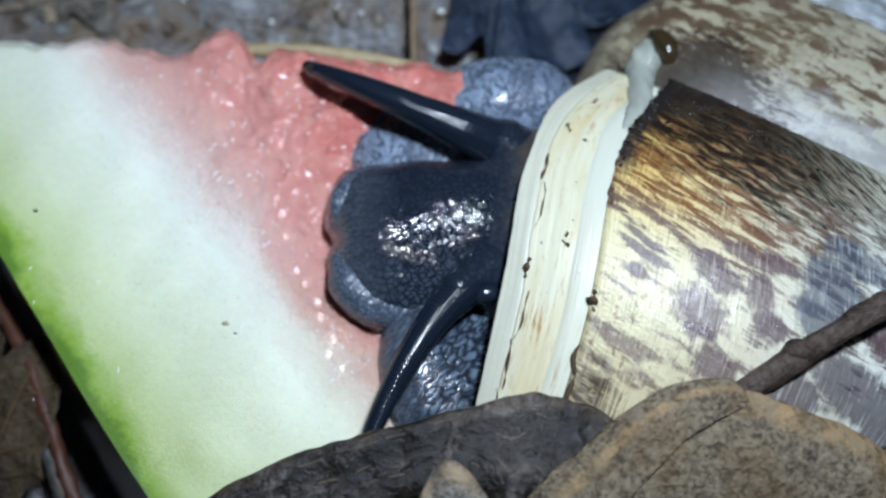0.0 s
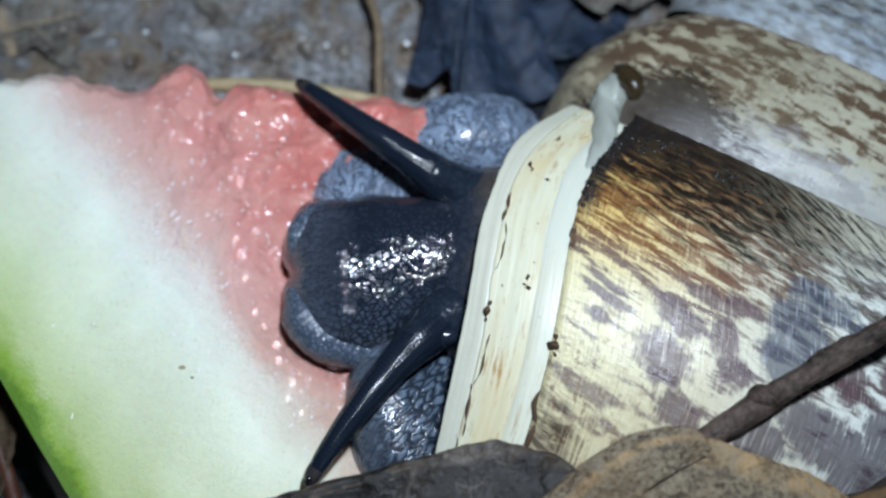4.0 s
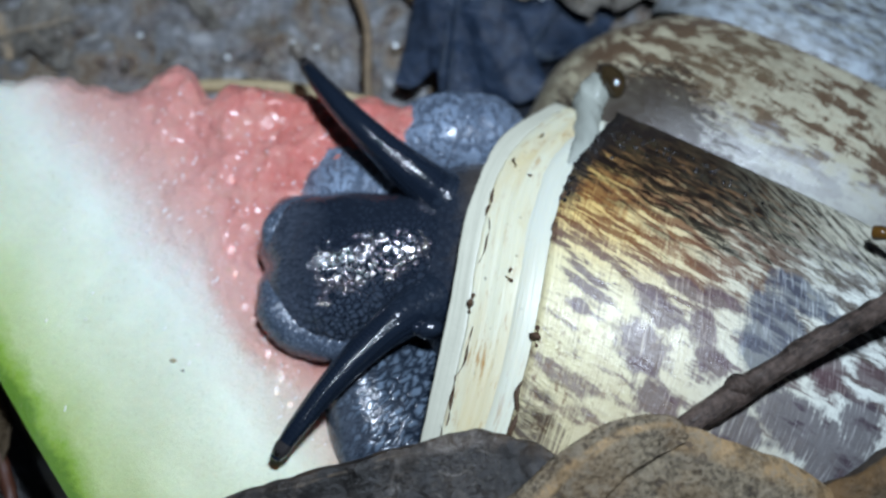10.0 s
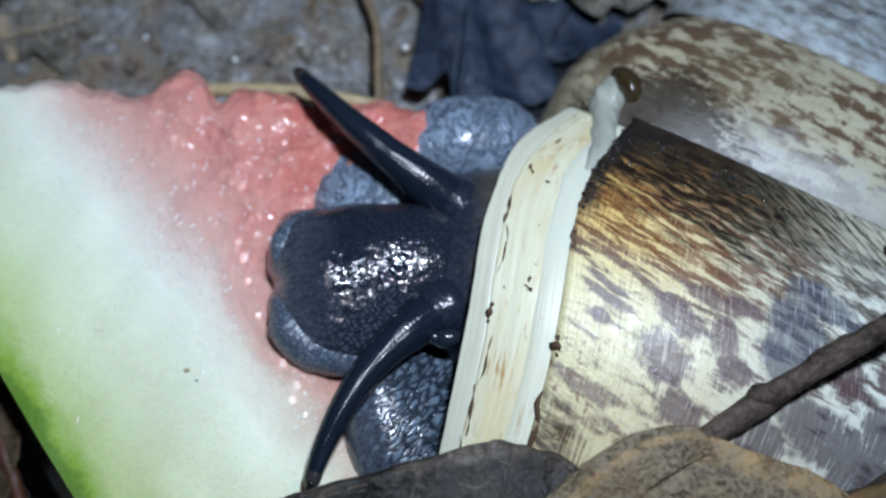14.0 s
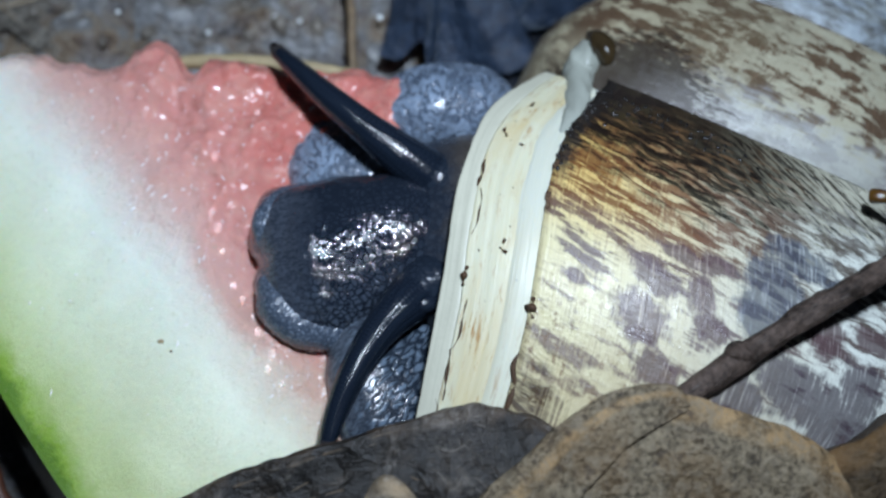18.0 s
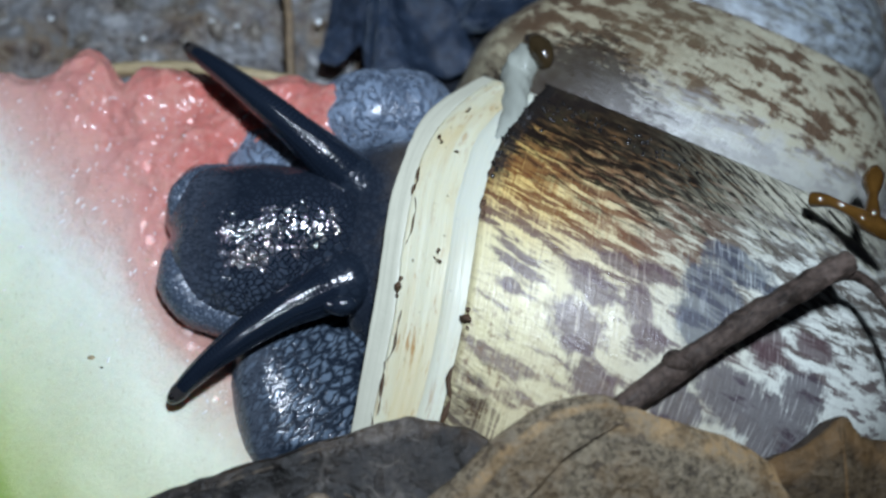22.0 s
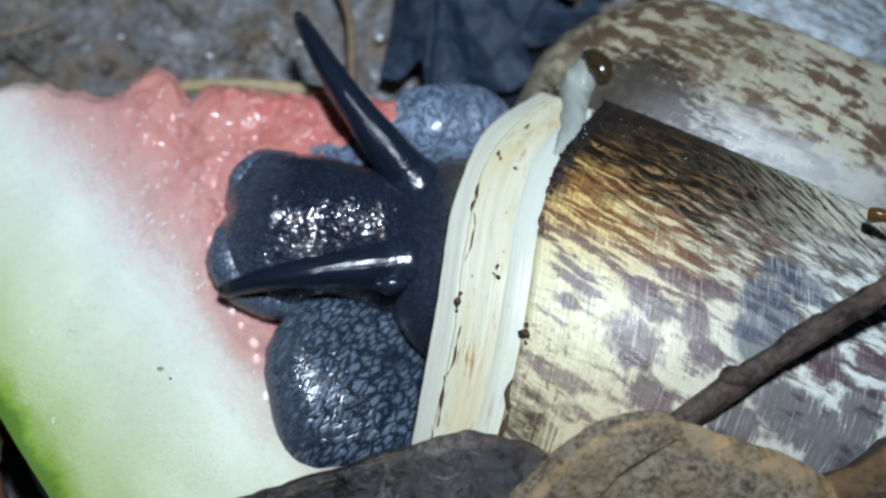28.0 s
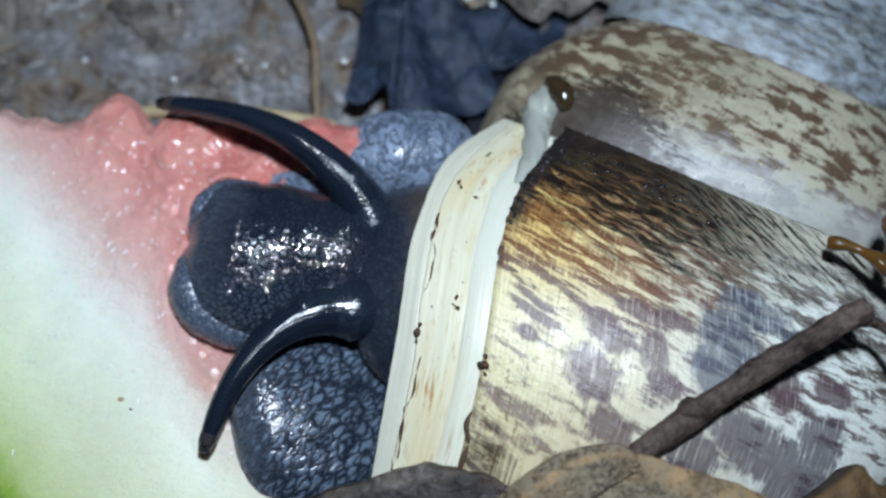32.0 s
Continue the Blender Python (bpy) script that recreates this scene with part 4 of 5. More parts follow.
neck = body_part("neck", NECK_SKIN, (11.0, 12.8, 11.0), (5.6, 48.0, 9.7), 2.6, 0.05, "brownish wrinkled neck under the shell lip")
mantle = body_part("mantle", HEAD_SKIN, (20, 14, 9), (22, 48, 2), 2.2, 0.05, "dark mantle inside the aperture")
sole = body_part("foot_sole", FOOT_SKIN, (34, 12, 7), (30, 50, -4), 2.2, 0.08)
side_lobe = body_part("foot_lobe", PALE_SKIN, (9.2, 6.0, 6.5), (2.0, 65.0, 10.2), 2.3, 0.10, "pale blue-grey wrinkled edge of the foot")
back_lobe = body_part("foot_lobe", PALE_SKIN, (8.5, 7.5, 5.5), (-9.5, 57.5, 10.0), 2.3, 0.08, "pale blue-grey flap of foot against the melon")
near_foot = body_part("foot_front", FOOT_SKIN, (15.0, 14.5, 11.7), (1.5, 31.0, 6.4), 2.35, 0.04, "dark foot with netted wrinkles, wet")
for p in near_foot.data.vertices:     # highest along the outer edge, falling towards the shell
    p.co.z -= 0.62 * (p.co.x + 9 * MM)
knob = body_part("lower_tentacle", ROOT_SKIN, (1.7, 1.1, 1.3), (0, 0, 0), 2.0, 0.05, "small blunt feeler below the eye tentacle")
part("feeler_tip", blob("feeler_tip", HORN_SKIN, (0.85, 0.8, 0.8), (-1.4, 0.2, 0.55), 2.0, 0.03, 0.3, 18, 12), knob, "dark feeler tip")


def swell(x, reach, power=2.3):
    """Rises from 0 at the mouth to 1 at reach, blunt in front."""
    return (1 - (1 - min(x / reach, 1.0)) ** power) ** 0.5


def ease(x):
    x = min(max(x, 0.0), 1.0)
    return x * x * (3 - 2 * x)


def head_shape(i, j):
    """Local x runs from the mouth (0) back to the neck: a round snout, flared and notched in front, tucked in below the near tentacle."""
    a = i * 2 * math.pi
    x = 31.0 * j ** 1.5
    up = 10.4 * swell(x, 5.0) - 0.4 * math.exp(-((x - 8.5) / 2.2) ** 2) - 0.05 * max(0, x - 14)
    low = 10.2 * swell(x, 7.0) - 3.0 * ease((x - 9.5) / 6)
    h = 9.3 * swell(x, 8.5, 2.0) - 0.11 * max(0, x - 8) - 0.09 * max(0, x - 19) ** 1.6
    c, s = math.cos(a), math.sin(a)
    y = (up - low) / 2 + math.copysign(abs(c) ** 0.95, c) * (up + low) / 2
    z = math.copysign(abs(s) ** 0.92, s) * h
    # shallow creases behind the lip lobes and rings of slack skin along the snout
    line = 3.2 + 0.035 * (y - 1.5) ** 2
    z -= 0.32 * math.exp(-((x - line - 1.6) / 1.1) ** 2) * max(0, s)
    z += 0.04 * math.sin(x * 2.1 + 0.5 * math.sin(y * 0.6)) * ease((x - 8) / 4) * max(0, s)
    notch = 1.0 * math.exp(-((y - 1.2) / 1.2) ** 2) * max(0, 1 - x / 5)
    k = 1 + rough_at(x, y, z, 0.18, 0.05) + rough_at(x * 0.35, y, z, 0.7, 0.014)
    return x + notch, y * k, z * k


head = part("head", grid(head_shape, 90, 90, "head", HEAD_SKIN, closed=True, flip=True), snail, "glossy blue-black snout pressed to the flesh")


def lip_lobe(path, swellings, seed):
    """A puffy lobe of the mouth: a bent sausage with fine wrinkles across it."""
    def radius(t):
        n = len(swellings) - 1
        k = min(int(t * n), n - 1)
        r = swellings[k] + (swellings[k + 1] - swellings[k]) * ease(t * n - k)
        return r * (1 + 0.014 * math.sin(t * 95 + 2 * math.sin(t * 21 + seed)))
    return tube("mouth_lobe", LOBE_SKIN, path, radius, 150, 26, 0.05, seed)


part("mouth_lobe", lip_lobe([(3.2, 1.4, 3.4), (2.7, 3.4, 4.3), (3.0, 5.6, 4.5), (4.6, 7.5, 4.3), (7.6, 8.4, 3.6), (10.4, 8.2, 2.2)], (0.5, 1.4, 1.7, 1.6, 1.3, 0.6), 1.0), head, "rounded upper lobe of the mouth")
part("mouth_lobe", lip_lobe([(3.0, 0.4, 3.2), (2.7, -1.9, 4.1), (3.3, -4.4, 4.5), (5.2, -6.5, 4.3), (8.2, -7.7, 3.6), (11.4, -7.9, 2.4), (14.0, -7.0, 0.8)], (0.8, 2.1, 2.8, 2.9, 2.6, 1.9, 0.7), 4.0), head, "rounded pale-rimmed lower lobe of the mouth")

SEGMENTS = 54
SPAN = 27.0


def horn_radius(t):
    return 0.72 + 0.2 * min(1.0, (1 - t) * 9) ** 0.5 + 1.75 * (1 - t) + 0.9 * max(0.0, 1 - t / 0.42) ** 1.4


def horn_segment(k, reach):
    """One rigid slice of a tentacle; slices overlap like a telescope."""
    mid, half = (k + 0.5) / SEGMENTS, reach * 1.5 / SEGMENTS

    def fn(i, j):
        s = (j - 0.5) * 2
        r = horn_radius(min(1, max(0, mid + s * half / reach)))
        r *= 1 - 0.035 * s * s
        if abs(s) > 0.93:
            r *= max(0.0, 1 - ((abs(s) - 0.93) / 0.07) ** 2)
        a = i * 2 * math.pi
        return r * math.cos(a), r * math.sin(a), s * half
    return grid(fn, 24, 13, "tentacle_segment", HORN_SKIN, closed=True)


def root_radius(j):
    """A drop shape: round behind, drawn out along the tentacle."""
    z = -6 + 13 * j
    if z < 0:
        return 3.7 * math.sqrt(max(0.0, 1 - (z / 6) ** 2))
    return (3.7 - 2.2 * (z / 7) ** 0.9) * (1 - max(0.0, (j - 0.93) / 0.07) ** 2)


def build_horn(label):
    parts = [part("tentacle_segment", horn_segment(k, SPAN), snail, label if k == 0 else "") for k in range(SEGMENTS)]
    parts.append(part("eye", blob("eye", TIP_SKIN, (1.0, 1.0, 1.9), (0, 0, 0), 2.0, 0.03, 0.15, 18, 14), snail, "eye bulb at the tip"))
    parts.insert(0, part("tentacle_root", grid(lambda i, j: (root_radius(j) * math.cos(i * 2 * math.pi), root_radius(j) * math.sin(i * 2 * math.pi), -6 + 13 * j), 26, 40, "tentacle_root", ROOT_SKIN, closed=True), snail, "swollen tentacle root"))
    dot = part("pupil", blob("pupil", EYE, (0.45, 0.45, 0.5), (0, 0, 0), 2.0, 0.0, 0.1, 12, 10), parts[-1], "black eye spot")
    dot.location = Vector((0.0, 0.66, 0.9)) * MM
    return parts


far_horn = build_horn("long glossy blue-black eye tentacle")
near_horn = build_horn("long glossy blue-black eye tentacle")

# ---- leaves and sticks in the foreground ----


def leaf_thing(name, label, at):
    ob = new(name)
    ob.location = Vector(at) * MM
    return tagged(ob, label, "leaf")


def leaf_part(name, me, thing, label=""):
    ob = part(name, me, thing, label)
    ob.matrix_basis = Matrix.Translation(-thing.location)
    return ob


def draped_leaf(name, material, crest, reach, drop, label, folds=3.0, depth=0.8, back=3.0, seed=0.0, n=110, m=70, ribs=(), rib_material=None, hook=False):
    """A curled dead leaf: a crest line, a sheet that falls away in front and a short curl behind, and raised ribs."""
    def fn(i, j):
        c = spline(crest, i)
        c = c + Vector((0, rough_at(c.x, seed, 1, 0.5, 0.3) + rough_at(c.x, seed, 6, 2.1, 0.05), rough_at(c.x, seed, 3, 0.5, 0.4)))
        b = (j - 0.12) / 0.88
        if b < 0:
            return c.x, c.y - b * back * 4.0, c.z - (b * -7.3) ** 2 * 6.0
        if hook:                     # a narrow shelf that rolls over its front edge and tucks back under
            wide = reach * (1.25 - 0.2 * i + 0.9 * math.exp(-((c.x - 4) / 5) ** 2)) * (1 + 0.25 * noise.noise(Vector((c.x * 0.4, seed, 0))))
            hang = ease((i - 0.45) / 0.2)     # the far half hangs straight down
            f = spline(((0, 0, 0), (-0.45 * wide, -0.5, 0), (-0.85 * wide, -1.3, 0), (-wide, -2.8, 0), (-(0.8 + 0.3 * hang) * wide, -7, 0), (-1.4 * hang * wide, -20, 0), (2 - hang * (2 + 1.6 * wide), -drop, 0)), b)
            crease = depth * math.sin(folds * b * math.pi + 3 * i + seed) * math.exp(-b * 3) + rough_at(c.x, b * 14, seed, 0.45, 0.5)
            return c.x + rough_at(b * 9, seed, 0, 0.2, 0.6) * b, c.y + f.x, c.z + f.y + crease * min(1, b * 6)
        z = c.z - drop * b ** 1.7 + depth * math.sin(folds * b * math.pi + 3 * i + seed) * math.sin(math.pi * min(1, b * 1.1))
        z += rough_at(c.x + seed, b * reach, 0, 0.16, 1.0) * min(1, b * 5) + rough_at(c.x * 1.0 + seed, b * reach, 4, 0.6, 0.25)
        return c.x + rough_at(b * reach, seed, 0, 0.2, 0.8) * b, c.y - reach * b + rough_at(c.x, seed, 2, 0.3, 0.5), z
    mid = spline(crest, 0.5)
    leaf = leaf_thing(name, label, (mid.x, mid.y - reach, mid.z - drop))
    thick(leaf_part("blade", grid(fn, n, m, name, material, uv=lambda i, j: (j * 2, i * 2)), leaf), 0.35)
    for i0, j0, i1, j1, r in ribs:
        pts = []
        for k in range(14):
            f = k / 13
            p = Vector(fn(i0 + (i1 - i0) * f, j0 + (j1 - j0) * f + 0.012 * math.sin(9 * f + seed)))
            pts.append((p.x, p.y, p.z + r * 0.3))
        leaf_part("rib", tube("rib", rib_material or material, pts, lambda t, r=r: r * (1 - 0.6 * t), 60, 8, 0.4, seed), leaf)
    return leaf


draped_leaf("dead_leaf", DARK_LEAF, [(-36, 9.4, 20), (-28, 14.4, 21.5), (-21, 17.8, 22.5), (-14, 19.9, 23.5), (-8.5, 21.4, 24), (-3, 22.9, 24), (2, 24.5, 24), (5, 24.6, 23.8), (8, 24.0, 23.5), (11, 23.0, 23), (17, 18.4, 21.5)], 6.0, 38,
            "grey-brown curled dead leaf with pale ribs beside the snail", 5.0, 0.7, 1.0, 1.0, hook=True,
            ribs=((0.2, 0.17, 0.8, 0.15, 0.3), (0.14, 0.28, 0.74, 0.22, 0.26), (0.1, 0.36, 0.72, 0.34, 0.3), (0.3, 0.14, 0.8, 0.3, 0.2)), rib_material=RIB)
tan_leaf = draped_leaf("dead_leaf", TAN_LEAF, [(2, 11.2, 22.5), (6, 15.2, 24.5), (10, 18.6, 26), (14, 21.6, 27.2), (18, 23.6, 28), (22, 24.5, 28.3), (25, 24.5, 28.3), (29.5, 23.2, 28), (35, 21.6, 27), (39, 19.6, 25.5), (44, 15.4, 23)], 42, 44,
                       "dry speckled tan leaf with a folded edge against the shell", 2.0, 0.6, 1.0, 5.0,
                       ribs=((0.60, 0.125, 0.34, 0.55, 0.22), (0.70, 0.13, 0.78, 0.5, 0.2)))


def leaf_fold(i, j):
    """The curled-over margin: broad at the near end, rolled to a blunt nose."""
    c = spline([(2, 12.4, 23.8), (5, 16.0, 25.4), (8.5, 18.7, 26.5), (11.5, 21.4, 27.6), (14.5, 23.4, 28.6), (17.5, 25.0, 29.1), (20.5, 25.6, 29.3), (23.2, 25.5, 29.2), (24.6, 24.6, 28.9)], i)
    wide = 9.0 * (1 - i) ** 0.8 + 1.1
    d = wide * j
    wave = rough_at(c.x, d, 3, 0.5, 0.35) + rough_at(c.x, d, 9, 1.4, 0.1)
    return c.x + 0.25 * d, c.y - d, c.z + 0.35 * math.sin(math.pi * min(1.0, j * 1.3)) - 0.05 * d * d * 0.6 + wave * min(1, j * 4)


thick(leaf_part("folded_margin", grid(leaf_fold, 70, 24, "folded_margin", TAN_LEAF, uv=lambda i, j: (j * 0.9, i * 2)), tan_leaf, "brown curled-over margin"), 0.35)
draped_leaf("dead_leaf", BROWN_LEAF, [(35, 17.5, 23.5), (40, 19.6, 25), (43, 20.4, 26), (45.4, 22.0, 26.8), (47.0, 23.3, 27.2), (48.0, 22.3, 26.6), (49.6, 21.2, 26), (54, 21.0, 25.2), (60, 22.5, 24.5), (68, 20, 22)], 42, 43,
            "dry brown leaf with a curled point", 3.0, 0.7, 1.2, 9.0, ribs=((0.4, 0.12, 0.5, 0.5, 0.4),))
draped_leaf("dead_leaf", GREY_LEAF, [(-10, 6, 25.5), (-7.4, 13.5, 27.5), (-5.2, 16.8, 28.2), (-2.6, 15.2, 27.6), (2, 8, 25)], 36, 42,
            "small pale torn leaf tip", 1.0, 0.3, 0.8, 3.0, 50, 40)

stick = new("stick", tube("stick", BARK, [(19, 19.0, 20), (25.0, 24.9, 24.5), (36, 32.0, 28.0), (43.5, 36.2, 29.0), (49.6, 39.4, 29.0)], lambda t: (1.36 - 0.1 * t) * (1 + 0.03 * math.sin(23 * t)), 140, 24, 0.22))
tagged(stick, "dark rough dead stick lying across the shell", "stick")
part("side_shoot", tube("side_shoot", BARK, [(48.3, 38.0, 28.6), (50.6, 38.0, 27.6), (52.6, 36.4, 27.0), (54.4, 33.0, 26.6), (55.4, 29.5, 26.0)], lambda t: 0.62 - 0.2 * t, 40, 10, 0.3), stick, "thin curved side shoot")
part("knot", blob("knot", BARK, (1.6, 1.3, 1.4), (31.0, 29.4, 27.2), 2.0, 0.3, 0.5, 20, 14), stick)

# ---- small things on and round the shell ----
wet = new("wet_bark_chip", tube("wet_bark_chip", WET_BROWN, [(18.8, 72.6, 17.2), (19.6, 71.2, 18.2), (20.4, 69.4, 18.8), (20.9, 67.4, 18.2)], lambda t: 1.45 * math.sin(math.pi * (0.06 + 0.86 * t)) ** 0.9 * (0.7 + 0.45 * t), 30, 16, 0.25))
tagged(wet, "wet brown bark chip stuck at the shell suture", "bark chip")
drop = new("wet_bark_chip", tube("wet_bark_chip", AMBER, [(48.0, 48.4, 23.2), (50.0, 47.8, 24.0), (52.6, 46.2, 24.2), (55.0, 44.6, 24.0), (57.0, 43.2, 23.4)], lambda t: 1.2 * (0.75 + 0.3 * math.cos(9 * t)) * math.sin(math.pi * (0.08 + 0.84 * t)) ** 0.4, 60, 16, 0.2))
part("lobe", tube("lobe", AMBER, [(54.2, 45.4, 24.4), (54.4, 47.6, 24.8), (54.9, 49.6, 24.4), (55.8, 51.8, 23.6)], lambda t: 1.2 * (0.8 + 0.25 * math.cos(8 * t)) * math.sin(math.pi * (0.1 + 0.8 * t)) ** 0.4, 40, 14, 0.2, 3.0), drop, "upright amber lobe")
tagged(drop, "glossy wet amber-brown forked curl on the shell", "bark chip")

# ---- litter behind ----


def litter_leaf(material, centre, length, width, turn, tilt, label, seed, curl=2.0, veins=5, ragged=0.3):
    def fn(i, j):
        s, w = i * 2 - 1, j * 2 - 1
        half = width * (1 - abs(s) ** 2.2) ** 0.8 * (1 + ragged * noise.noise(Vector((s * 4, seed + (3 if w > 0 else 0), 0))) + 0.15 * ragged * noise.noise(Vector((s * 11, seed + (5 if w > 0 else 0), 2)))) + 0.05
        x, y = s * length, w * half
        return x, y, curl * (w * w * 0.5 - s * s * 0.4) + rough_at(x, y, seed, 0.15, 1.0) + 0.25 * abs(math.sin(7 * s + 3 * abs(w)))
    leaf = new("fallen_leaf")
    leaf.matrix_basis = pose(centre[0] * MM, centre[1] * MM, centre[2] * MM, tilt[0], tilt[1], turn)
    thick(part("blade", grid(fn, 60, 26, "fallen_leaf", material, uv=lambda i, j: (i * 3, j)), leaf), 0.3)
    pts = [tuple(Vector(fn(k / 15, 0.5)) + Vector((0, 0, 0.15))) for k in range(16)]
    pts = [(-length * 1.35, 0.8, pts[0][2] - 0.5)] + pts
    part("midrib", tube("midrib", material, pts, lambda t: 0.55 - 0.35 * t, 50, 8, 0.2, seed), leaf)
    for k in range(veins):
        for side in (-1, 1):
            p0, p1, p2 = (Vector(fn(0.2 + 0.13 * k + d, 0.5 + side * e)) + Vector((0, 0, 0.12)) for d, e in ((0, 0.0), (0.05, 0.2), (0.12, 0.42)))
            part("vein", tube("vein", material, [tuple(p0), tuple(p1), tuple(p2)], lambda t: 0.24 - 0.14 * t, 14, 6, 0.2, seed), leaf)
    return tagged(leaf, label, "leaf")


def lobed_leaf():
    """A wet leaf that flares towards the snail into two pointed wings and a blunt middle, folded along a pale double midrib."""
    foot = [(-7.4, 77.0, 0), (-5.0, 76.6, 0), (-1.6, 78.4, 0), (-0.4, 73.6, 0), (3.6, 72.4, 0), (8.0, 74.6, 0), (14.4, 76.4, 0)]

    def fn(i, j):
        low = spline(foot, i)
        x = (-3.4 + 9.6 * i) + (low.x - (-3.4 + 9.6 * i)) * j ** 1.7
        y = 106 + (low.y - 106) * j
        fold = abs(x - 1.3)
        z = 6.6 - 0.42 * fold - 1.6 * (1 - j) + 0.9 * math.sin(0.55 * x + 0.25 * y) * min(1, fold / 3) + rough_at(x, y, 2, 0.35, 0.8)
        return x, y, z
    leaf = leaf_thing("fallen_leaf", "slate-blue wet lobed leaf lying on the soil", (1, 85, 2))
    thick(leaf_part("blade", grid(fn, 60, 70, "fallen_leaf", BLUE_LEAF, uv=lambda i, j: (j * 3, i)), leaf), 0.3)
    for k, r in ((0.43, 0.5), (0.53, 0.42)):
        pts = [tuple(Vector(fn(k, 0.2 + 0.78 * n / 15)) + Vector((0, 0, 0.2))) for n in range(16)]
        leaf_part("midrib", tube("midrib", BLUE_LEAF, pts, lambda t, r=r: r * (0.6 + 0.4 * t), 50, 8, 0.2, k), leaf)
    for k, m in ((0.25, 0.7), (0.12, 0.55), (0.72, 0.7), (0.88, 0.55)):
        pts = [tuple(Vector(fn(0.48 + (k - 0.48) * f, m - 0.25 + 0.4 * f)) + Vector((0, 0, 0.12))) for f in (0, 0.35, 0.7, 1.0)]
        leaf_part("vein", tube("vein", BLUE_LEAF, pts, lambda t: 0.28 - 0.14 * t, 24, 6, 0.2, k), leaf)


lobed_leaf()
litter_leaf(GREY_LEAF, (-52, 90, -1.2), 15, 7, 20, (5, 3), "grey decaying leaf on the soil", 3.0, 2.0, 2, 0.6)
litter_leaf(GREY_LEAF, (-30, 95, -1.2), 14, 8, -20, (-5, 3), "grey decaying leaf on the soil", 4.0, 2.0, 2, 0.6)
litter_leaf(GREY_LEAF, (24, 98, 2.0), 18, 8, 10, (-4, 4), "grey decaying leaf on the soil", 6.0, 2.0, 2, 0.6)
litter_leaf(BROWN_LEAF, (-2, 97, 0.5), 12, 7, 150, (4, 2), "brown decaying leaf on the soil", 7.0, 2.0, 2, 0.6)
litter_leaf(BROWN_LEAF, (-60, 22, 2.0), 14, 6, 70, (6, -8), "brown decaying leaf beside the rind", 8.0)
litter_leaf(BROWN_LEAF, (-66, 36, 1.5), 10, 5, 110, (-6, 8), "brown decaying leaf beside the rind", 9.0)

litter_leaf(BLUE_LEAF, (16, 92, 0.5), 11, 8, 60, (3, 4), "dark slate leaf scrap behind the shell", 2.0, 2.0, 0)
# added black sheet that stands in for shade between shell and litter
litter_leaf(HOLLOW_SHADE, (15.5, 79.5, -1.0), 9, 7.5, 80, (5, -6), "black sheet added in place of shade in a hollow beside the shell", 5.0, 2.0, 0)

twig = new("twig", tube("twig", TWIG, [(-15.5, 96, 3), (-12.5, 89, 4.2), (-11.2, 84, 4.4), (-11.0, 78, 4.0), (-10.6, 73, 3.4)], lambda t: 0.6, 50, 10, 0.4))
tagged(twig, "thin pale brown twig on the soil", "twig")
straw = new("straw", tube("straw", STRAW, [(-36, 74.5, 6), (-26, 74.2, 7.5), (-16, 73.2, 7.2), (-8, 72.0, 6)], lambda t: 0.9, 40, 10, 0.3))
tagged(straw, "pale straw stalk behind the melon", "straw")
root = new("root", tube("root", RED_ROOT, [(-66, 44, 1.5), (-58, 33, 2.2), (-54, 25, 2.6), (-49, 14, 2.0)], lambda t: 0.9, 50, 10, 0.5))
tagged(root, "thin reddish root beside the rind", "root")


top_twig = new("twig", tube("twig", STRAW, [(-82, 78, 3.0), (-72, 83, 4.5), (-64, 91, 5.0), (-60, 100, 4.0)], lambda t: 1.5 - 0.4 * t, 50, 10, 0.4))
tagged(top_twig, "pale brown twig on the soil", "twig")
# white beads stand in for torch glints off wet soil and leaves
for x, y, r in ((-5.2, 79.8, 0.95), (-5.4, 83.4, 0.5), (-7.4, 83.2, 0.45), (8.6, 74.4, 0.45), (-11.7, 88.4, 0.5), (-13.4, 91.5, 0.45), (9.6, 90.9, 0.5), (13.0, 91.8, 0.45), (-22.0, 84.7, 0.4), (-18.6, 84.0, 0.35), (-31.0, 82.0, 0.4), (-44.0, 86.0, 0.4)):
    bead = new("grit", blob("grit", LITTER_GLINT, (r, r * 0.9, r * 0.8), (0, 0, 0), 2.0, 0.15, 1.5, 18, 12))
    bead.location = Vector((x, y, ground_height(x, y) + (6.5 if -4 < x < 13 else 1.0 if x < -9 else 3.0))) * MM
    tagged(bead, "tiny white bead standing in for a wet glint on the litter", "grit", group="white grit")


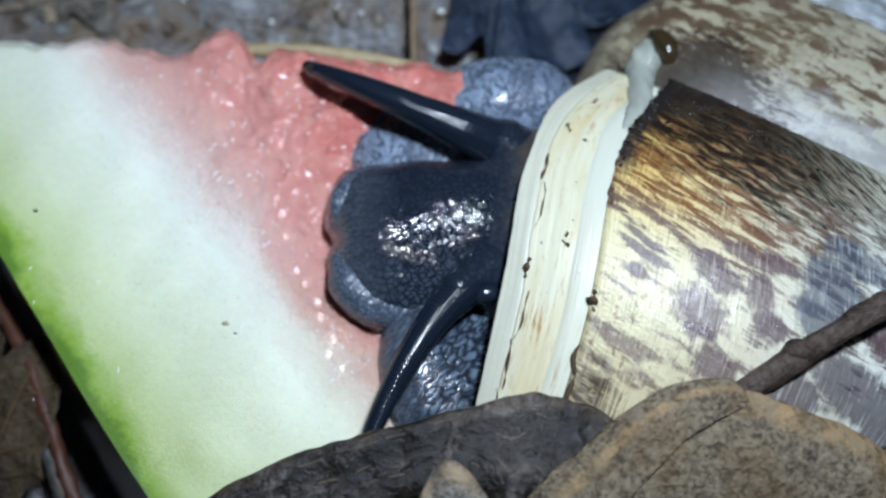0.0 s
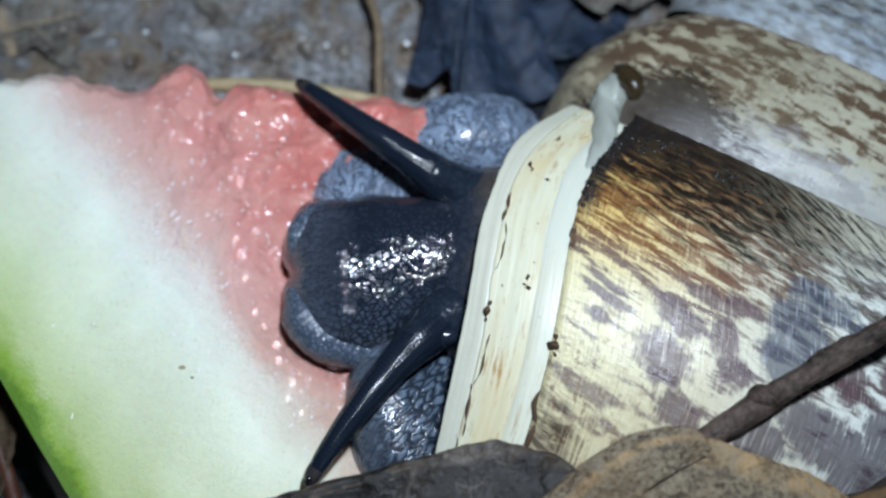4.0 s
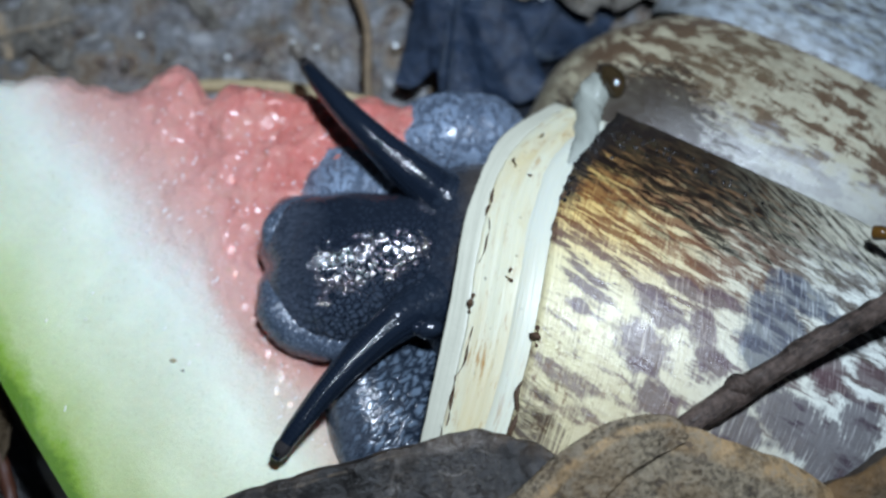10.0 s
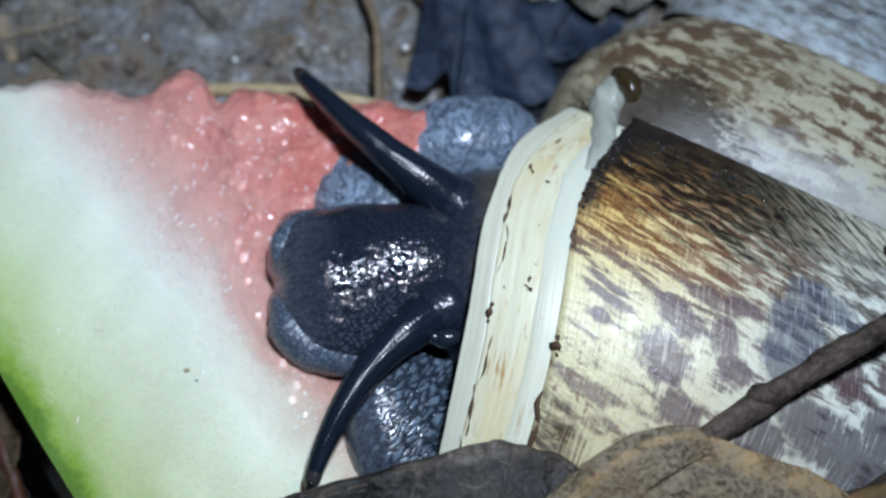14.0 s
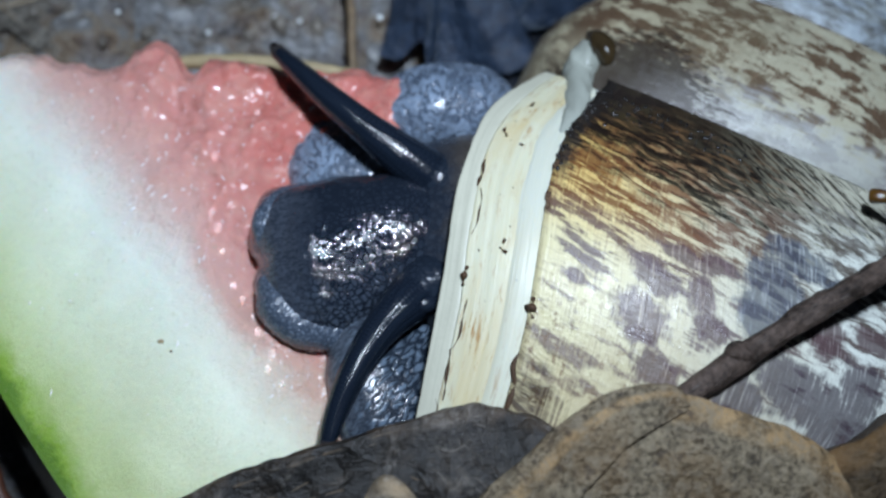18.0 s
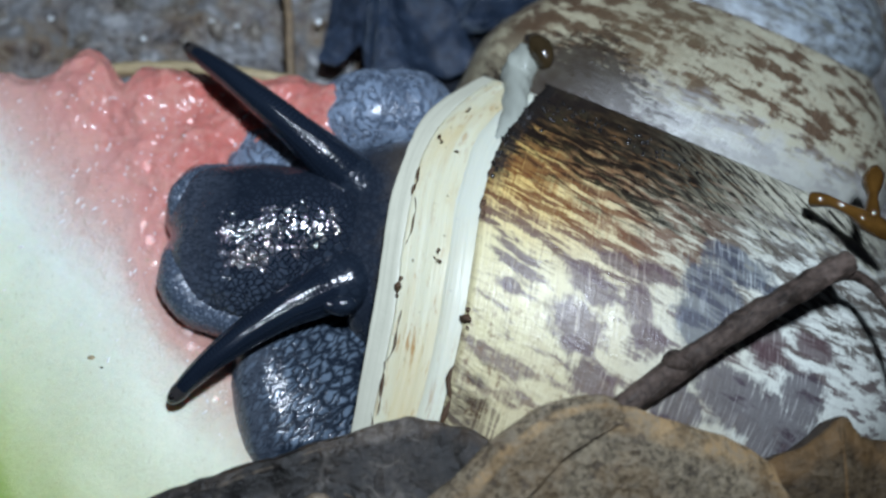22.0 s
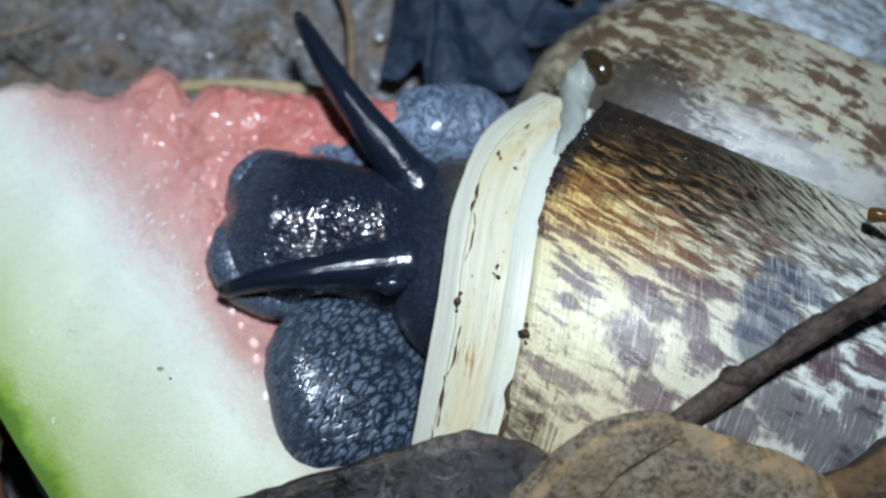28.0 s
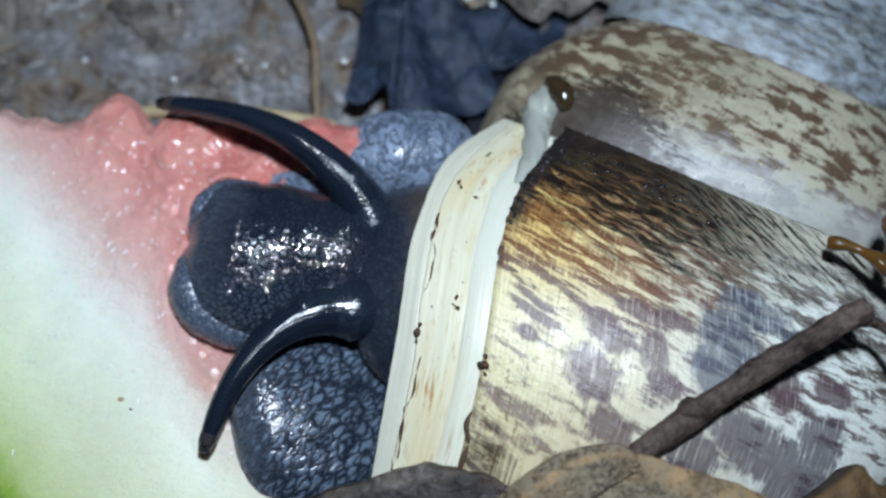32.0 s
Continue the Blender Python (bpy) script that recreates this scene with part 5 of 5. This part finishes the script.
def build_crumbs():
    rng = random.Random(11)
    verts, faces = [], []
    cube = [(-1, -1, -1), (1, -1, -1), (1, 1, -1), (-1, 1, -1), (-1, -1, 1), (1, -1, 1), (1, 1, 1), (-1, 1, 1)]
    quads = [(0, 3, 2, 1), (4, 5, 6, 7), (0, 1, 5, 4), (1, 2, 6, 5), (2, 3, 7, 6), (3, 0, 4, 7)]
    for _ in range(600):
        x, y = rng.uniform(-95, 90), rng.choice((rng.uniform(70, 125), rng.uniform(-10, 125)))
        size = rng.uniform(0.2, 0.9) * rng.uniform(0.5, 1.3)
        m = Euler((rng.uniform(0, 6), rng.uniform(0, 6), rng.uniform(0, 6))).to_matrix()
        o = len(verts)
        for c in cube:
            p = m @ Vector((c[0] * size * 1.5, c[1] * size, c[2] * size * 0.5)) * rng.uniform(0.7, 1.1)
            verts.append((x + p.x, y + p.y, ground_height(x, y) + 0.4 * size + p.z))
        faces += [tuple(o + k for k in f) for f in quads]
    me = mesh_from(verts, faces, "soil_crumbs", STONE)
    tagged(new("soil_crumbs", me), "grit and crumbs of rotten leaf on the soil", "soil crumbs", kind="stuff")


build_crumbs()

# ---- motion ----
far_tentacle_rows_1 = [
    (0, -0, 56.8, -11.5, 60.2, -22.5, 64.6),
    (1, -0.8, 56.8, -9.9, 60.6, -20, 65.6),
    (2, 0, 56.8, -8.4, 60.8, -18.1, 67.2),
    (5, -0.4, 55.1, -9, 60.1, -19, 67.3),
    (6, -0.6, 54.7, -9.3, 61, -16.9, 69.9),
    (7, -0.4, 55.3, -9.3, 60.6, -18, 69.4),
    (8, -0.5, 54.2, -9.5, 59.9, -16.7, 68.4),
    (9, -0.4, 54.7, -9.2, 60.9, -16.8, 69.4),
    (10, -0.5, 54.7, -10, 61.6, -17.2, 70.1),
    (11, -0.5, 54.1, -10.5, 60.2, -17.7, 68.5),
    (12, -0.6, 54.7, -10.3, 60.4, -17.5, 69.7),
    (13, -0.6, 54.6, -10.2, 60.6, -17.2, 70.2),
]
far_tentacle_rows_2 = [
    (14, -1, 54.8, -11, 61.3, -19.2, 69.3),
    (17, -0.3, 53.5, -10.5, 60.5, -17.8, 67.4),
    (18, 0, 53.3, -10.4, 60.2, -18.7, 68.4),
    (19, -0.2, 53.2, -11.8, 60.9, -23.5, 67.9),
    (20, -1.1, 53.3, -10.7, 59.8, -23.6, 66.3),
    (21, -1.3, 54.1, -9.9, 60.3, -20.7, 67.7),
    (22, -2.3, 54.4, -11.1, 61.6, -20.8, 69.4),
    (23, -2.1, 55.2, -11.6, 61.8, -22.1, 69.7),
    (24, -2.7, 55.4, -12.2, 63.1, -22.8, 69.9),
    (25, -2.6, 56.5, -9.7, 64.3, -18.2, 73.5),
    (26, -2.3, 56.2, -9.3, 65.1, -14.1, 75.4),
    (29, -2.5, 56.7, -10.4, 66.1, -18.1, 75.9),
    (30, -2.3, 57.2, -10.4, 65.8, -20.8, 75.8),
    (31, -2.4, 56.1, -10.1, 65, -21.1, 73.4),
    (32, -2.9, 55.7, -11.2, 64.2, -27.3, 68.3),
]
near_tentacle_rows_1 = [
    (0, -1.8, 40.5, -8, 33, -14.4, 19.5),
    (1, -2.1, 40.2, -8.1, 31.3, -14, 19.2),
    (2, -2.1, 40.3, -8.2, 33.4, -15, 22),
    (5, -2, 39.9, -9.2, 31.8, -16.5, 21.7),
    (6, -2.5, 40.8, -10.6, 32.8, -19, 22),
    (7, -2, 40.2, -10.1, 33.4, -18.2, 22.5),
    (8, -1.9, 40.9, -8.7, 33.9, -17, 22.3),
    (9, -2.1, 40.9, -9.5, 34.9, -17.9, 23.3),
    (10, -2.5, 41, -9.5, 34.3, -18, 23.3),
    (11, -2.3, 40.8, -9.7, 33.5, -16.4, 21.7),
    (12, -2.5, 41, -10.5, 32.7, -16.6, 21.5),
    (13, -2.8, 41.3, -11.1, 32.4, -16.6, 21.8),
]
near_tentacle_rows_2 = [
    (14, -2.8, 41.3, -10.8, 33.1, -16.1, 21.4),
    (17, -1.6, 40, -8.1, 33.2, -12, 22.5),
    (18, -1.6, 39.9, -8, 31.9, -12, 21.3),
    (19, -2.1, 39.2, -8, 33.9, -13.3, 21.5),
    (20, -2.8, 40.3, -9.7, 33.7, -16.5, 21.9),
    (21, -3.4, 40.9, -11.6, 35, -17.6, 21.7),
    (22, -4.1, 41.6, -13, 36, -21.2, 29.4),
    (23, -4.4, 42.4, -15, 37.8, -26.4, 34.3),
    (24, -4.7, 43.2, -16.3, 40.5, -30.1, 38.7),
    (25, -4.4, 43.7, -15.3, 43, -26.4, 42.8),
    (26, -4.3, 45.8, -13.7, 44.4, -23.4, 45.8),
    (29, -4.5, 45.9, -14.5, 43.8, -24.1, 41.2),
    (30, -4.5, 46.4, -15.1, 42.9, -26.3, 39.3),
    (31, -3.6, 45.1, -15.3, 41.5, -25.4, 34.5),
    (32, -6, 44.1, -14.5, 39.8, -20.7, 28.4),
]
head_rows = [
    (0, -20.4, 44.2),
    (1, -20.4, 44.5),
    (2, -21.2, 46),
    (5, -20.7, 44.9),
    (6, -22.1, 46.3),
    (7, -22.2, 44.7),
    (8, -22.3, 44.9),
    (9, -22.8, 45.8),
    (10, -22.5, 45.3),
    (11, -22.8, 43.7),
    (12, -23, 45.1),
    (13, -23.5, 44.9),
    (14, -22.9, 44.2),
    (17, -21.6, 41.7),
    (18, -21.6, 42.9),
    (19, -22.2, 45.2),
    (20, -22.3, 45.7),
    (21, -22.6, 46.6),
    (22, -24.4, 47.9),
    (23, -24, 49.8),
    (24, -25.1, 51.4),
    (25, -24.9, 51.7),
    (26, -25.5, 52.5),
    (29, -25.8, 53.2),
    (30, -25.3, 53.7),
    (31, -25.3, 51.6),
    (32, -25.7, 52.7),
]
foot_rows = [
    (0, 0),
    (2, -0.8),
    (5, -0.6),
    (6, 0.2),
    (9, 0.2),
    (13, 0.4),
    (17, -1),
    (18, -0.8),
    (20, 0.4),
    (21, 1.5),
    (22, 2.5),
    (23, 4.6),
    (24, 6),
    (25, 5.8),
    (26, 6),
    (29, 6.6),
    (30, 7.2),
    (31, 6.4),
    (32, 6),
]


def horn_rows(rows, heights, raised):
    """Poses of each slice along the bent tentacle, in the snail's space; raised: millimetres above the heights at which the rows lie."""
    eye = Vector((2, 1, 145))
    out = [[] for _ in range(SEGMENTS + 2)]
    for t, bx, by, mx, my, tx, ty in rows:
        b, m, e = Vector((bx, by, heights[0])), Vector((mx, my, heights[1])), Vector((tx, ty, heights[2]))
        b, m, e = (p + (eye - p) * (up / (eye.z - p.z)) for p, up in zip((b, m, e), raised))
        c = 2 * m - (b + e) / 2
        b = b + (b - c).normalized() * 2.5 - Vector((0, 0, 1.5))
        for k in range(SEGMENTS + 2):
            u = min(1.0, max(0.06, (k - 0.5) / SEGMENTS)) if k != 1 else 0.5 / SEGMENTS
            if k == SEGMENTS + 1:    # the eye bulb sits back in the tip
                u = 0.96
            p = (1 - u) ** 2 * b + 2 * u * (1 - u) * c + u * u * e
            d = (2 * (1 - u) * (c - b) + 2 * u * (e - c)).normalized()
            turn = d.to_track_quat("Z", "Y").to_matrix().to_4x4()
            out[k].append((t, Matrix.Translation((p - BASE) * MM) @ turn))
    return out


def motions():
    for horn, rows, heights, raised in ((far_horn, far_tentacle_rows_1 + far_tentacle_rows_2, (18, 21, 21), (0, 0.5, -4)), (near_horn, near_tentacle_rows_1 + near_tentacle_rows_2, (18, 19.6, 16.6), (0, 0, 0))):
        for ob, keys in zip(horn, horn_rows(rows, heights, raised)):
            walk(ob, keys)
    anchor = Vector((4.0, 47.0))
    rows = []
    for t, x, y in head_rows:
        yaw = math.degrees(math.atan2(anchor.y - y, anchor.x - x))
        rows.append((t, pose((x - BASE.x) * MM, (y - BASE.y) * MM, (11.8 - BASE.z) * MM, 11, 1, yaw)))
    walk(head, rows)
    feeler = ((0, -1.2, 37.6), (12, -1.5, 37.7), (17, -1.2, 37.4), (20, -2.4, 38.2), (22, -3.1, 38.8), (25, -4.1, 40.8), (30, -4.5, 43.4), (32, -4.6, 42.8))
    walk(knob, [(t, pose((x - BASE.x) * MM, (y - BASE.y) * MM, 18.2 * MM, 0, 0, 10)) for t, x, y in feeler])
    place = near_foot.location.copy()
    walk(near_foot, [(t, Matrix.Translation(place + Vector((-dx * MM, max(0, dx - 2) * 0.7 * MM, 0)))) for t, dx in foot_rows])


motions()
